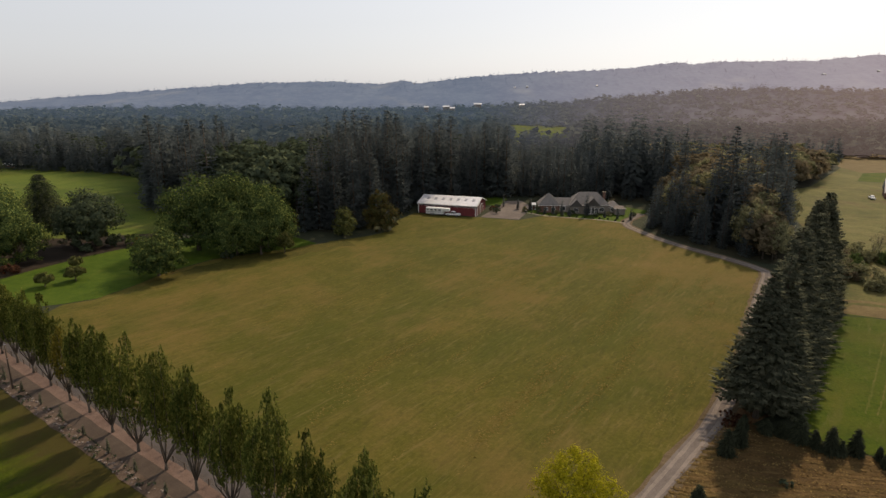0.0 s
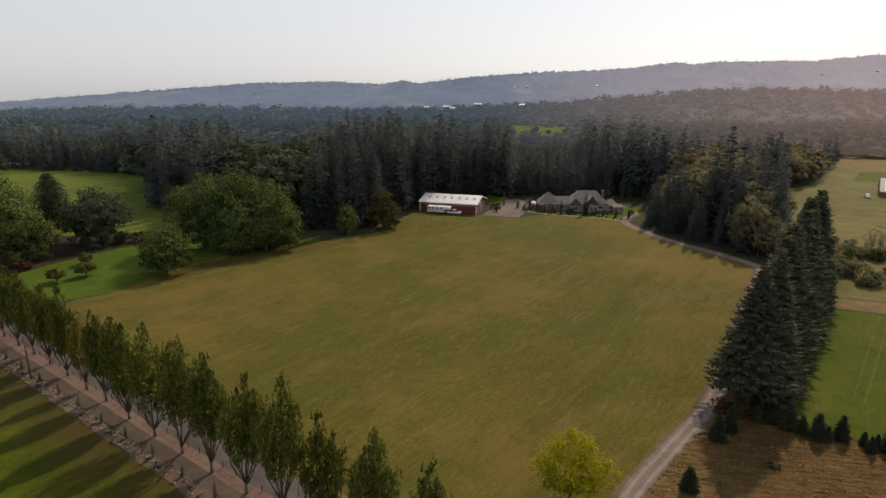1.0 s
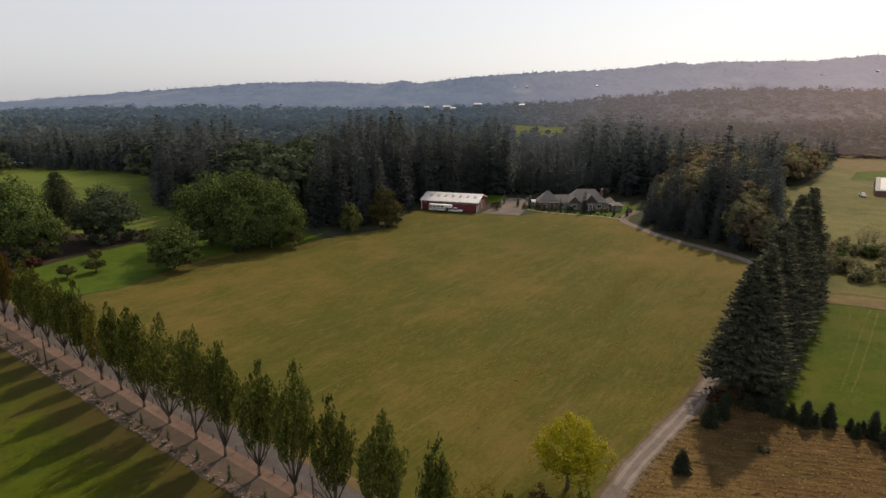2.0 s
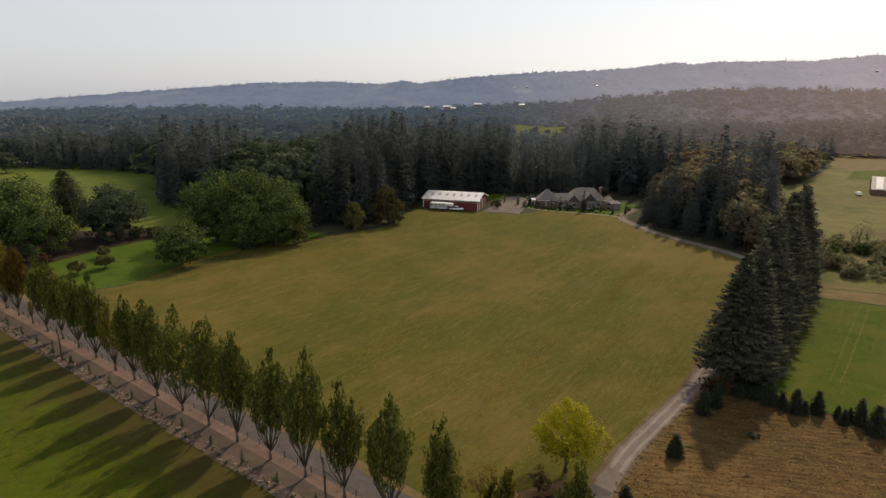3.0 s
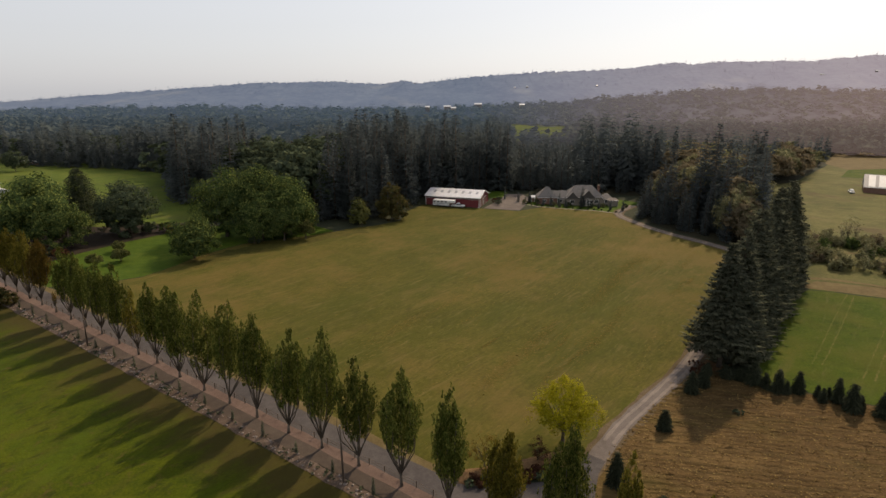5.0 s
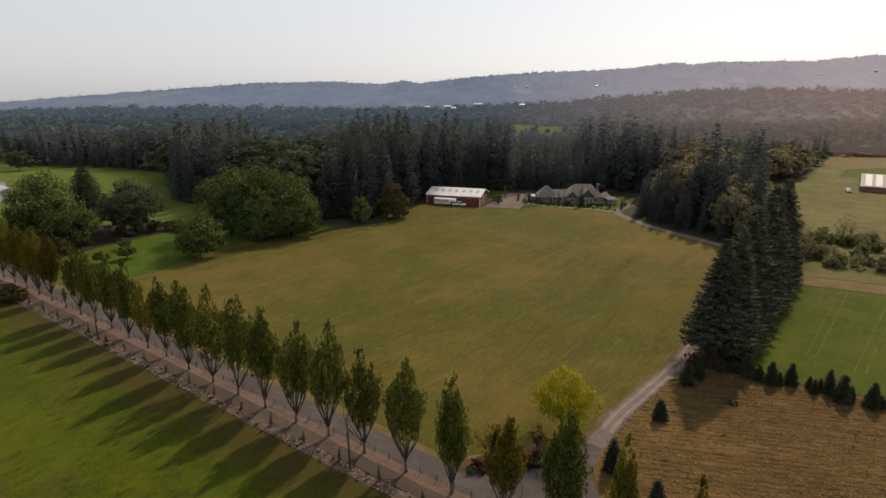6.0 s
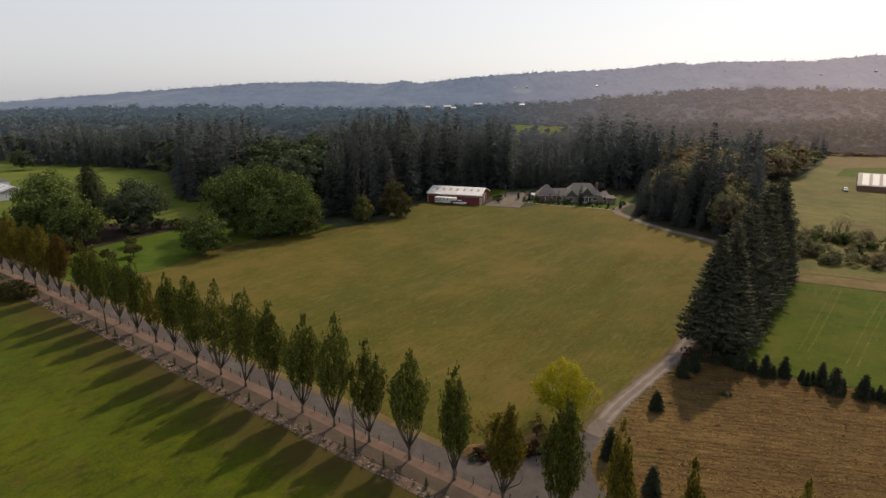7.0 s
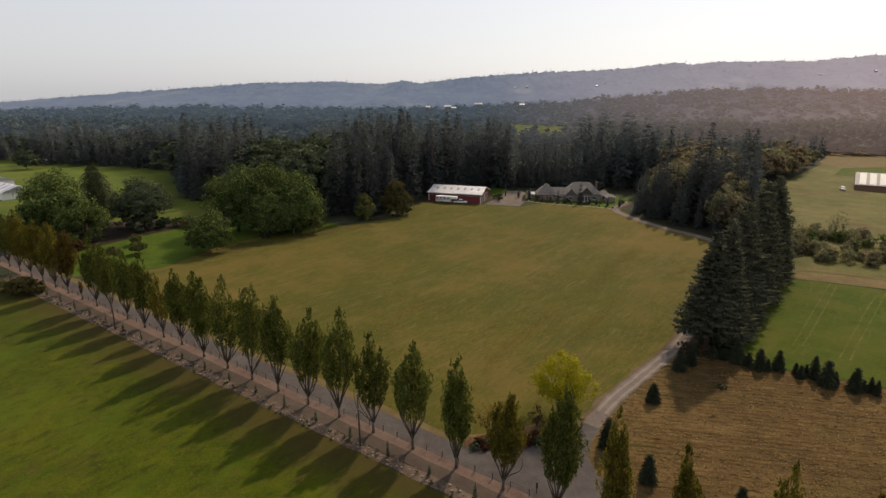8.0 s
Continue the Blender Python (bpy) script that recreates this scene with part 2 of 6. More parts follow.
N_NEAR = leaf_material("fir_needles", [(0.0, (0.0575, 0.0644, 0.046)), (0.6, (0.0978, 0.1035, 0.069)), (1.0, (0.1495, 0.1495, 0.0978))], 0.3, 0.12)
N_YOUNG = leaf_material("young_fir_needles", [(0.0, (0.028, 0.034, 0.022)), (0.6, (0.045, 0.052, 0.032)), (1.0, (0.07, 0.075, 0.045))], 0.25, 0.15)
# needle colour greyed and blued to carry the wood's distance haze
N_WOOD = leaf_material("haze_tinted_needles", [(0.0, (0.09, 0.105, 0.108)), (0.6, (0.103, 0.119, 0.12)), (1.0, (0.124, 0.138, 0.132))], 0.5, 0.15)
M_BARK = plain_material("grey_brown_bark", (0.05, 0.04, 0.03), (0.12, 0.095, 0.07), 2.0, 0.95, 0, 0.8, "Object", (1, 1, 0.25))
M_POLE = plain_material("weathered_pole_wood", (0.05, 0.035, 0.025), (0.11, 0.08, 0.055), 3.0, 0.9, 0, 0.5, "Object", (1, 1, 0.1))
M_STONE = plain_material("pale_rock", (0.1224, 0.0972, 0.0828), (0.2304, 0.193, 0.167), 2.5, 0.9, 0, 0.6)
M_RED = plain_material("barn_red_siding", (0.12, 0.015, 0.018), (0.17, 0.024, 0.026), 1.2, 0.65, 0, 0.2)
M_WHITE = plain_material("white_paint", (0.68, 0.67, 0.64), (0.8, 0.79, 0.77), 1.5, 0.5)
M_ROOF = plain_material("pale_metal_roof", (0.5, 0.5, 0.52), (0.64, 0.64, 0.66), 0.6, 0.4, 0.3)
M_SKYLIGHT = plain_material("skylight_panel", (0.2, 0.21, 0.24), (0.28, 0.29, 0.32), 1.0, 0.3)
M_OLDROOF = plain_material("grey_weathered_roof", (0.2, 0.19, 0.19), (0.3, 0.29, 0.285), 0.8, 0.6)
M_PANEL = plain_material("pale_roof_panel", (0.5, 0.49, 0.48), (0.62, 0.61, 0.6), 0.8, 0.5)
M_SHINGLE = plain_material("brown_grey_shingles", (0.1088, 0.0986, 0.0918), (0.17, 0.155, 0.1442), 1.4, 0.9, 0, 0.5)
M_TIMBER = plain_material("brown_wall_boards", (0.13, 0.07, 0.05), (0.2, 0.11, 0.08), 1.2, 0.8)
M_STUCCO = plain_material("taupe_wall", (0.2, 0.17, 0.145), (0.28, 0.245, 0.21), 1.2, 0.85)
M_GLASS = plain_material("dark_window_glass", (0.02, 0.022, 0.026), (0.05, 0.055, 0.06), 0.8, 0.08, 0, 0.02)
M_TYRE = plain_material("black_rubber", (0.012, 0.012, 0.012), (0.03, 0.03, 0.03), 4.0, 0.85)
M_METAL = plain_material("dull_metal", (0.25, 0.25, 0.26), (0.4, 0.4, 0.41), 3.0, 0.4, 0.8)
M_BLACK = plain_material("black_paint", (0.012, 0.012, 0.013), (0.03, 0.03, 0.03), 3.0, 0.5)
# haze is put into these surfaces as bluish colour and emission; none is a lamp
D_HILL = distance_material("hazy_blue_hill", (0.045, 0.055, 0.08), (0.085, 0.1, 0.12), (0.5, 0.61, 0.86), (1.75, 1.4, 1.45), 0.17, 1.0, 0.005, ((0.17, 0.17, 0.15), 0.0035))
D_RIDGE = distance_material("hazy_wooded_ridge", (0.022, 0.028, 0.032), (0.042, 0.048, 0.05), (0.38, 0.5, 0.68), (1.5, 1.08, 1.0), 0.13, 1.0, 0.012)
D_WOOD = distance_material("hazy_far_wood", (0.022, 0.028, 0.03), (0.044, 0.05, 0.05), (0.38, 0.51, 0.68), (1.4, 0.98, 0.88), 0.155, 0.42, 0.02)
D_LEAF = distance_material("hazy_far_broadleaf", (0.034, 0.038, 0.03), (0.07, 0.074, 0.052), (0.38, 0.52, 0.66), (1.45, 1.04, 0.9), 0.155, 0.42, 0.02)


# ---- shapes ----
def Z(x, y):
    """Height of the ground: the hay field climbs gently, the land falls behind the wood and to the east."""
    x, y = np.asarray(x, float), np.asarray(y, float)
    past = np.maximum(0, y - 262)
    s = np.where(y < 262, np.maximum(y, -220), 262 + 60 * (1 - np.exp(-past / 60)))
    t = np.maximum(0, x - 110)
    east = 8 * (1 - np.exp(-t * t / (100 * (t + 20))))
    return 0.0314 * s - 0.012 * past - east


def P(x, y, up=0.0):
    return Vector((x, y, float(Z(x, y)) + up))


def mesh_from(name, v, f, mats, smooth=False):
    me = bpy.data.meshes.new(name)
    v, f = np.asarray(v, np.float32), np.asarray(f, np.int32)
    me.vertices.add(len(v))
    me.vertices.foreach_set("co", v.ravel())
    k = f.shape[1]
    me.loops.add(f.size)
    me.loops.foreach_set("vertex_index", f.ravel())
    me.polygons.add(len(f))
    me.polygons.foreach_set("loop_start", np.arange(0, f.size, k, dtype=np.int32))
    me.polygons.foreach_set("loop_total", np.full(len(f), k, np.int32))
    if smooth:
        me.polygons.foreach_set("use_smooth", np.ones(len(f), bool))
    me.materials.append(mats)
    me.update(calc_edges=True)
    return me


class Shape:
    """Collects boxes, prisms and tubes for one part."""
    def __init__(self):
        self.v, self.f = [], []

    def add(self, verts, faces):
        k = len(self.v)
        self.v += [tuple(p) for p in verts]
        self.f += [tuple(i + k for i in q) for q in faces]
        return self

    def box(self, x, y, z, w, d, h, turn=0.0):
        c, s = math.cos(radians(turn)), math.sin(radians(turn))
        vs = []
        for k in (0, h):
            for a, b in ((-1, -1), (1, -1), (1, 1), (-1, 1)):
                p, q = a * w / 2, b * d / 2
                vs.append((x + c * p - s * q, y + s * p + c * q, z + k))
        return self.add(vs, [(3, 2, 1, 0), (4, 5, 6, 7), (0, 1, 5, 4), (1, 2, 6, 5), (2, 3, 7, 6), (3, 0, 4, 7)])

    def prism(self, profile, axis_from, axis_to):
        """A closed profile of (y, z) swept along x."""
        n = len(profile)
        vs = [(axis_from, y, z) for y, z in profile] + [(axis_to, y, z) for y, z in profile]
        fs = [tuple(range(n)), tuple(range(2 * n - 1, n - 1, -1))]
        fs += [(k, k + n, (k + 1) % n + n, (k + 1) % n) for k in range(n)]
        return self.add(vs, fs)

    def tube(self, path, radii, n=6):
        rings, vs = [], []
        for k, p in enumerate(path):
            p = Vector(p)
            a, b = Vector(path[max(0, k - 1)]), Vector(path[min(len(path) - 1, k + 1)])
            d = (b - a).normalized()
            u = d.orthogonal().normalized()
            w = d.cross(u)
            rings.append(len(vs))
            for j in range(n):
                t = 2 * math.pi * j / n
                vs.append(p + radii[k] * (math.cos(t) * u + math.sin(t) * w))
        fs = []
        for k in range(len(path) - 1):
            for j in range(n):
                a, b = rings[k] + j, rings[k] + (j + 1) % n
                fs.append((a, b, b + n, a + n))
        fs += [tuple(range(n - 1, -1, -1)), tuple(range(len(vs) - n, len(vs)))]
        return self.add(vs, fs)

    def ball(self, x, y, z, rx, ry, rz, seed=0, rough=0.15):
        bm = bmesh.new()
        bmesh.ops.create_icosphere(bm, subdivisions=2, radius=1)
        vs = []
        for w in bm.verts:
            k = 1 + rough * noise.noise(w.co * 1.7 + Vector((seed * 3.1, seed, 0)))
            vs.append((x + rx * k * w.co.x, y + ry * k * w.co.y, z + rz * k * w.co.z))
        fs = [tuple(q.index for q in p.verts) for p in bm.faces]
        bm.free()
        return self.add(vs, fs)

    def mesh(self, name, mat, bevel=0.0, smooth=False):
        bm = bmesh.new()
        vs = [bm.verts.new(p) for p in self.v]
        for q in self.f:
            try:
                bm.faces.new([vs[i] for i in q])
            except ValueError:
                pass
        bmesh.ops.recalc_face_normals(bm, faces=bm.faces)
        if bevel:
            bmesh.ops.bevel(bm, geom=bm.edges[:], offset=bevel, segments=1, affect="EDGES")
        me = bpy.data.meshes.new(name)
        bm.to_mesh(me)
        bm.free()
        if smooth:
            for p in me.polygons:
                p.use_smooth = True
        me.materials.append(mat)
        return me


def part(name, data, parent, label=""):
    ob = new(name, data)
    ob.parent = parent
    return tagged(ob, label)


def thing(name, m, label, category, group="", kind=""):
    ob = new(name)
    ob.empty_display_size = 0.5
    ob.matrix_world = m
    return tagged(ob, label, category, group, kind)


def zone(name, outline, mat, up, label, step=12.0, category="ground"):
    """A flat piece of ground laid over the land, cut so that it follows the slope."""
    bm = bmesh.new()
    bm.faces.new([bm.verts.new((x, y, 0)) for x, y in outline])
    for axis in (0, 1):
        vals = [p[axis] for p in outline]
        a = math.ceil(min(vals) / step) * step
        while a < max(vals):
            co, no = [0, 0, 0], [0, 0, 0]
            co[axis], no[axis] = a, 1
            bmesh.ops.bisect_plane(bm, geom=bm.verts[:] + bm.edges[:] + bm.faces[:], plane_co=co, plane_no=no)
            a += step
    bmesh.ops.triangulate(bm, faces=bm.faces[:])
    bmesh.ops.recalc_face_normals(bm, faces=bm.faces[:])
    for v in bm.verts:
        v.co.z = float(Z(v.co.x, v.co.y)) + up
    if sum(f.normal.z for f in bm.faces) < 0:
        bmesh.ops.reverse_faces(bm, faces=bm.faces[:])
    me = bpy.data.meshes.new(name)
    bm.to_mesh(me)
    bm.free()
    me.materials.append(mat)
    return tagged(new(name, me), label, category, "", "structure")


def smooth_line(points, step=3.0):
    """A curve through points (Catmull-Rom), sampled."""
    p = [Vector(q) for q in points]
    p = [2 * p[0] - p[1]] + p + [2 * p[-1] - p[-2]]
    out = []
    for k in range(1, len(p) - 2):
        a, b, c, d = p[k - 1:k + 3]
        n = max(1, int((c - b).length / step))
        for i in range(n):
            t = i / n
            out.append(0.5 * ((2 * b) + (c - a) * t + (2 * a - 5 * b + 4 * c - d) * t * t + (3 * b - a - 3 * c + d) * t ** 3))
    return out + [p[-2]]


def band(line, half, shift=0.0):
    """The outline of a strip along a line of 2D points."""
    left, right = [], []
    for k, p in enumerate(line):
        d = (line[min(k + 1, len(line) - 1)] - line[max(k - 1, 0)]).normalized()
        n = Vector((-d.y, d.x))
        left.append(p + n * (half + shift))
        right.append(p + n * (shift - half))
    return [tuple(q) for q in left + right[::-1]]


def ribbon(name, line, half, mat, up, label, shift=0.0, category="ground", edge=0.0, seed=0):
    """A strip of ground along a line, with an uneven edge."""
    rng = random.Random(seed)
    v, f = [], []
    for k, p in enumerate(line):
        d = (line[min(k + 1, len(line) - 1)] - line[max(k - 1, 0)]).normalized()
        n = Vector((-d.y, d.x))
        for s in (-1, 1):
            q = p + n * (shift + s * (half + rng.uniform(-edge, edge)))
            v.append((q.x, q.y, float(Z(q.x, q.y)) + up))
        if k:
            f.append((2 * k - 2, 2 * k - 1, 2 * k + 1, 2 * k))
    return tagged(new(name, mesh_from(name, v, f, mat)), label, category, "", "structure")


# ---- trees ----
def leaves(centres, size, rng, flat=0.0, long=1.3, rise=0.0, facing=None):
    """A quad for each leaf or spray, turned at random; flat pulls them towards level, facing turns them outwards."""
    n = len(centres)
    if facing is not None:
        o = facing + rng.normal(size=(n, 3)) * 0.45
        o /= np.linalg.norm(o, axis=1)[:, None] + 1e-9
        d = np.cross(o, rng.normal(size=(n, 3)))
        d /= np.linalg.norm(d, axis=1)[:, None] + 1e-9
        e = np.cross(o, d)
        s = size * rng.uniform(0.6, 1.35, (n, 1))
        v = np.stack([centres - d * s * long, centres + e * s * 0.75, centres + d * s * long, centres - e * s * 0.75], 1)
        return v.reshape(-1, 3), np.arange(4 * n).reshape(-1, 4)
    d = rng.normal(size=(n, 3))
    d[:, 2] = d[:, 2] * (1 - flat) + rise
    d /= np.linalg.norm(d, axis=1)[:, None] + 1e-9
    e = rng.normal(size=(n, 3))
    e -= (e * d).sum(1)[:, None] * d
    e[:, 2] *= 1 - flat
    e /= np.linalg.norm(e, axis=1)[:, None] + 1e-9
    s = size * rng.uniform(0.6, 1.35, (n, 1))
    v = np.stack([centres - d * s * long, centres + e * s * 0.75, centres + d * s * long, centres - e * s * 0.75], 1)
    return v.reshape(-1, 3), np.arange(4 * n).reshape(-1, 4)


def crown_points(lobes, n, rng, clump=0.24, shell=0.5, outward=False, per=26):
    """Leaf places in clumps over lobes (x, y, z, rx, ry, rz), thick towards the outside."""
    weights = np.array([l[3] * l[4] + l[4] * l[5] for l in lobes], float)
    picks = rng.choice(len(lobes), max(8, n // per), p=weights / weights.sum())
    L = np.array(lobes, float)[picks]
    d = rng.normal(size=(len(L), 3))
    d /= np.linalg.norm(d, axis=1)[:, None]
    d[:, 2] = np.where(d[:, 2] < -0.8, -0.5 * d[:, 2], d[:, 2])
    r = rng.uniform(shell, 1.0, (len(L), 1)) ** 0.6
    c = L[:, :3] + d * r * L[:, 3:]
    k = rng.integers(0, len(c), n)
    o = rng.normal(size=(n, 3))
    o *= (rng.uniform(size=n) ** 0.45 / (np.linalg.norm(o, axis=1) + 1e-9))[:, None]
    o *= (clump * rng.uniform(0.7, 1.3, len(c))[k] * L[k, 3:].min(1))[:, None] * np.array([1, 1, 0.7])
    if outward:
        w = o / (np.linalg.norm(o, axis=1)[:, None] + 1e-9) * 0.55 + d[k] * 0.9 + np.array([0, 0, 0.25])
        return c[k] + o, w
    return c[k] + o


def broadleaf(name, H, lobes, n, size, mat, seed, trunk_h, trunk_r, limbs=7, at=None, label="", category="tree", group="", bark=None):
    """A broad-crowned tree: trunk with limbs, and a crown of many leaves in clumps."""
    rng = np.random.default_rng(seed)
    ob = thing(name, at, label, category, group)
    s = Shape()
    s.tube([(0, 0, -0.3), (0.05, 0, trunk_h * 0.5), (0, 0.08, trunk_h), (0.1, 0, trunk_h + (H - trunk_h) * 0.5)],
           [trunk_r * 1.35, trunk_r, trunk_r * 0.85, trunk_r * 0.3], 8)
    for k in range(limbs):
        l = lobes[k % len(lobes)]
        a = rng.uniform(0, 6.28)
        tip = Vector((l[0] + 0.55 * l[3] * math.cos(a), l[1] + 0.55 * l[4] * math.sin(a), l[2] + l[5] * rng.uniform(0.0, 0.5)))
        base = Vector((0, 0, trunk_h * rng.uniform(0.75, 1.1)))
        mid = base.lerp(tip, 0.5) + Vector((0, 0, -0.05 * H))
        limb = Shape().tube([base, mid, tip], [trunk_r * 0.5, trunk_r * 0.3, trunk_r * 0.08], 5)
        part("limb", limb.mesh("limb", bark or M_BARK, smooth=True), ob)
    part("trunk", s.mesh("trunk", bark or M_BARK, smooth=True), ob)
    c, w = crown_points(lobes, n, rng, 0.34, 0.6, True, 48 if n > 5000 else 24)
    v, f = leaves(c, size, rng, facing=w)
    part("crown", mesh_from("crown", v, f, mat), ob)
    return ob


def poplar(H, W, n, mat, seed, at, label, group="roadside poplar row"):
    """A columnar poplar: forked trunk, steep limbs, and an upswept crown with several tips."""
    rng = np.random.default_rng(seed)
    ob = thing("poplar_tree", at, label, "tree", group)
    s = Shape()
    fork = rng.uniform(1.3, 2.1)
    s.tube([(0, 0, -0.4), (0.02, 0, 0.5), (0, 0.03, fork)], [0.34, 0.22, 0.18], 8)
    pts = []
    m = 11
    us = np.array([0, 0.16, 0.34, 0.6, 0.85, 1.0])
    for k in range(m):
        a = 2 * math.pi * k / m * 2.4 + rng.uniform(-0.4, 0.4)
        out = W / 2 * (0.12 if k == 0 else rng.uniform(0.3, 0.8))
        top = H * (1.0 if k == 0 else rng.uniform(0.9, 1.06) - 0.4 * (out / (W / 2)) ** 1.3)
        if k > 9:
            top *= rng.uniform(0.55, 0.8)
        dx, dy = math.cos(a), math.sin(a)
        path = [Vector((0, 0, fork * rng.uniform(0.6, 1.0)))]
        for u, w in zip(us[1:], (0.44, 0.84, 1.0, 0.9, 0.7)):
            path.append(Vector((dx * out * w + rng.normal() * 0.12, dy * out * w + rng.normal() * 0.12, fork + (top - fork) * u)))
        part("limb", Shape().tube(path, [0.12, 0.095, 0.07, 0.045, 0.025, 0.01], 5).mesh("limb", M_BARK, smooth=True), ob)
        cnt = int(n / m * (top / H) * (1.2 if k == 0 else 1.0))
        # shoots: short steep sprays off the limb, each with a clump of leaves
        shoots = max(6, cnt // 16)
        ts = 0.25 + 0.75 * rng.beta(1.2, 1.1, shoots)
        q = np.array([tuple(p) for p in path])
        c = np.stack([np.interp(ts, us, q[:, j]) for j in range(3)], 1)
        fat = W * 0.1 * np.clip(np.sin(np.clip((ts - 0.1) / 0.93, 0, 1) * 3.14) ** 0.55, 0.1, 1)
        c[:, :2] += rng.normal(size=(shoots, 2)) * fat[:, None]
        pick = rng.integers(0, shoots, cnt)
        # each shoot rises and narrows to its tip
        up = rng.uniform(size=cnt) ** 1.4
        o = rng.normal(size=(cnt, 3)) * (0.26 * (1.05 - up))[:, None] * np.array([1, 1, 0.4])
        o[:, 2] += 1.7 * up - 0.5
        pts.append(c[pick] + o * np.clip(fat[pick] / (W * 0.1), 0.4, 1.0)[:, None])
    part("trunk", s.mesh("trunk", M_BARK, smooth=True), ob)
    c = np.concatenate(pts)
    c = c[np.hypot(c[:, 0], c[:, 1]) < 0.58 * np.maximum(0, c[:, 2] - fork - 0.2) ** 0.85 + 0.1]
    v, f = leaves(c, 0.105, rng, 0.0, 2.2, 2.6)
    part("crown", mesh_from("crown", v, f, mat), ob)
    return ob


def conifer_mesh(H, R, levels, per, twigs, seed, low=0.06, droop=0.35, power=0.85, ragged=0.25):
    """The crown of a conifer: whorls of drooping boughs, each a ragged fan of sprays."""
    rng = np.random.default_rng(seed)
    V, F = [], []
    for i in range(levels):
        u = (i + rng.uniform(-0.3, 0.3)) / levels
        z = H * (low + (0.985 - low) * u)
        reach = R * max(0.03, (1 - u)) ** power * (0.75 + 0.25 * min(1, u * 8 + 0.4))
        k = max(4, int(per * (0.5 + 0.5 * (1 - u))))
        for j in range(k):
            a = 2 * math.pi * (j + rng.uniform(-0.35, 0.35)) / k + i * 0.7
            r = reach * rng.uniform(1 - ragged, 1 + ragged * 0.6)
            r *= 1 + 0.28 * noise.noise(Vector((math.cos(a) * 1.6, math.sin(a) * 1.6, z / H * 9 + seed)))
            dx, dy = math.cos(a), math.sin(a)
            dz = -droop * r * rng.uniform(0.6, 1.3) + (0.25 * r if u > 0.8 else 0)
            tip = np.array([dx * r, dy * r, z + dz])
            root = np.array([0, 0, z])
            side = np.array([-dy, dx, 0])
            if twigs == 0:
                w = r * 0.3 + 0.15
                mid = root + (tip - root) * 0.55 + np.array([0, 0, 0.12 * r])
                b = len(V)
                V += [root, mid + side * w, tip, mid - side * w]
                F.append((b, b + 1, b + 2, b + 3))
                continue
            if twigs >= 4:
                ahead = np.array([dx, dy, 0])
                for q in range(twigs):
                    t0 = 0.14 + 0.86 * (q + rng.uniform(0.2, 0.8)) / twigs
                    base = root + ahead * r * t0 + np.array([0, 0, 0.10 * r * math.sin(3.14 * t0) - droop * r * t0 ** 1.6])
                    reach_q = 0.2 * r * (1.1 - t0) + 0.4
                    for sgn in (-1, 1):
                        way = ahead * rng.uniform(0.3, 0.9) + side * sgn * rng.uniform(0.5, 1.0) + np.array([0, 0, -rng.uniform(0.2, 0.8)])
                        way *= reach_q * rng.uniform(0.7, 1.25) / np.linalg.norm(way)
                        wide = np.cross(way, np.array([0, 0, 1.0]))
                        wide *= rng.uniform(0.09, 0.2) / (np.linalg.norm(wide) + 1e-9)
                        wide[2] += rng.uniform(-0.1, 0.1)
                        b = len(V)
                        V += [base, base + way * 0.55 + wide, base + way, base + way * 0.55 - wide]
                        F.append((b, b + 1, b + 2, b + 3))
                continue
            for q in range(twigs):
                t0 = (q + 0.4) / twigs
                base = root + (tip - root) * max(0.12, t0 - 0.25) + np.array([0, 0, 0.10 * r * math.sin(3.14 * t0)])
                w = 0.42 * r * (1.08 - t0) + 0.12 * H / 30
                for sgn in (-1, 1):
                    end = root + (tip - root) * min(1.05, t0 + 0.22) + side * sgn * w * rng.uniform(0.7, 1.2) + np.array([0, 0, -0.18 * w * rng.uniform(0.5, 2.0)])
                    out = (tip - root) * (0.3 / twigs + 0.06)
                    b = len(V)
                    V += [base - out * 0.4, end - out * 0.5, end + out * rng.uniform(0.3, 1.0), base + out * 1.2]
                    F.append((b, b + 1, b + 2, b + 3))
    return np.array(V), np.array(F)


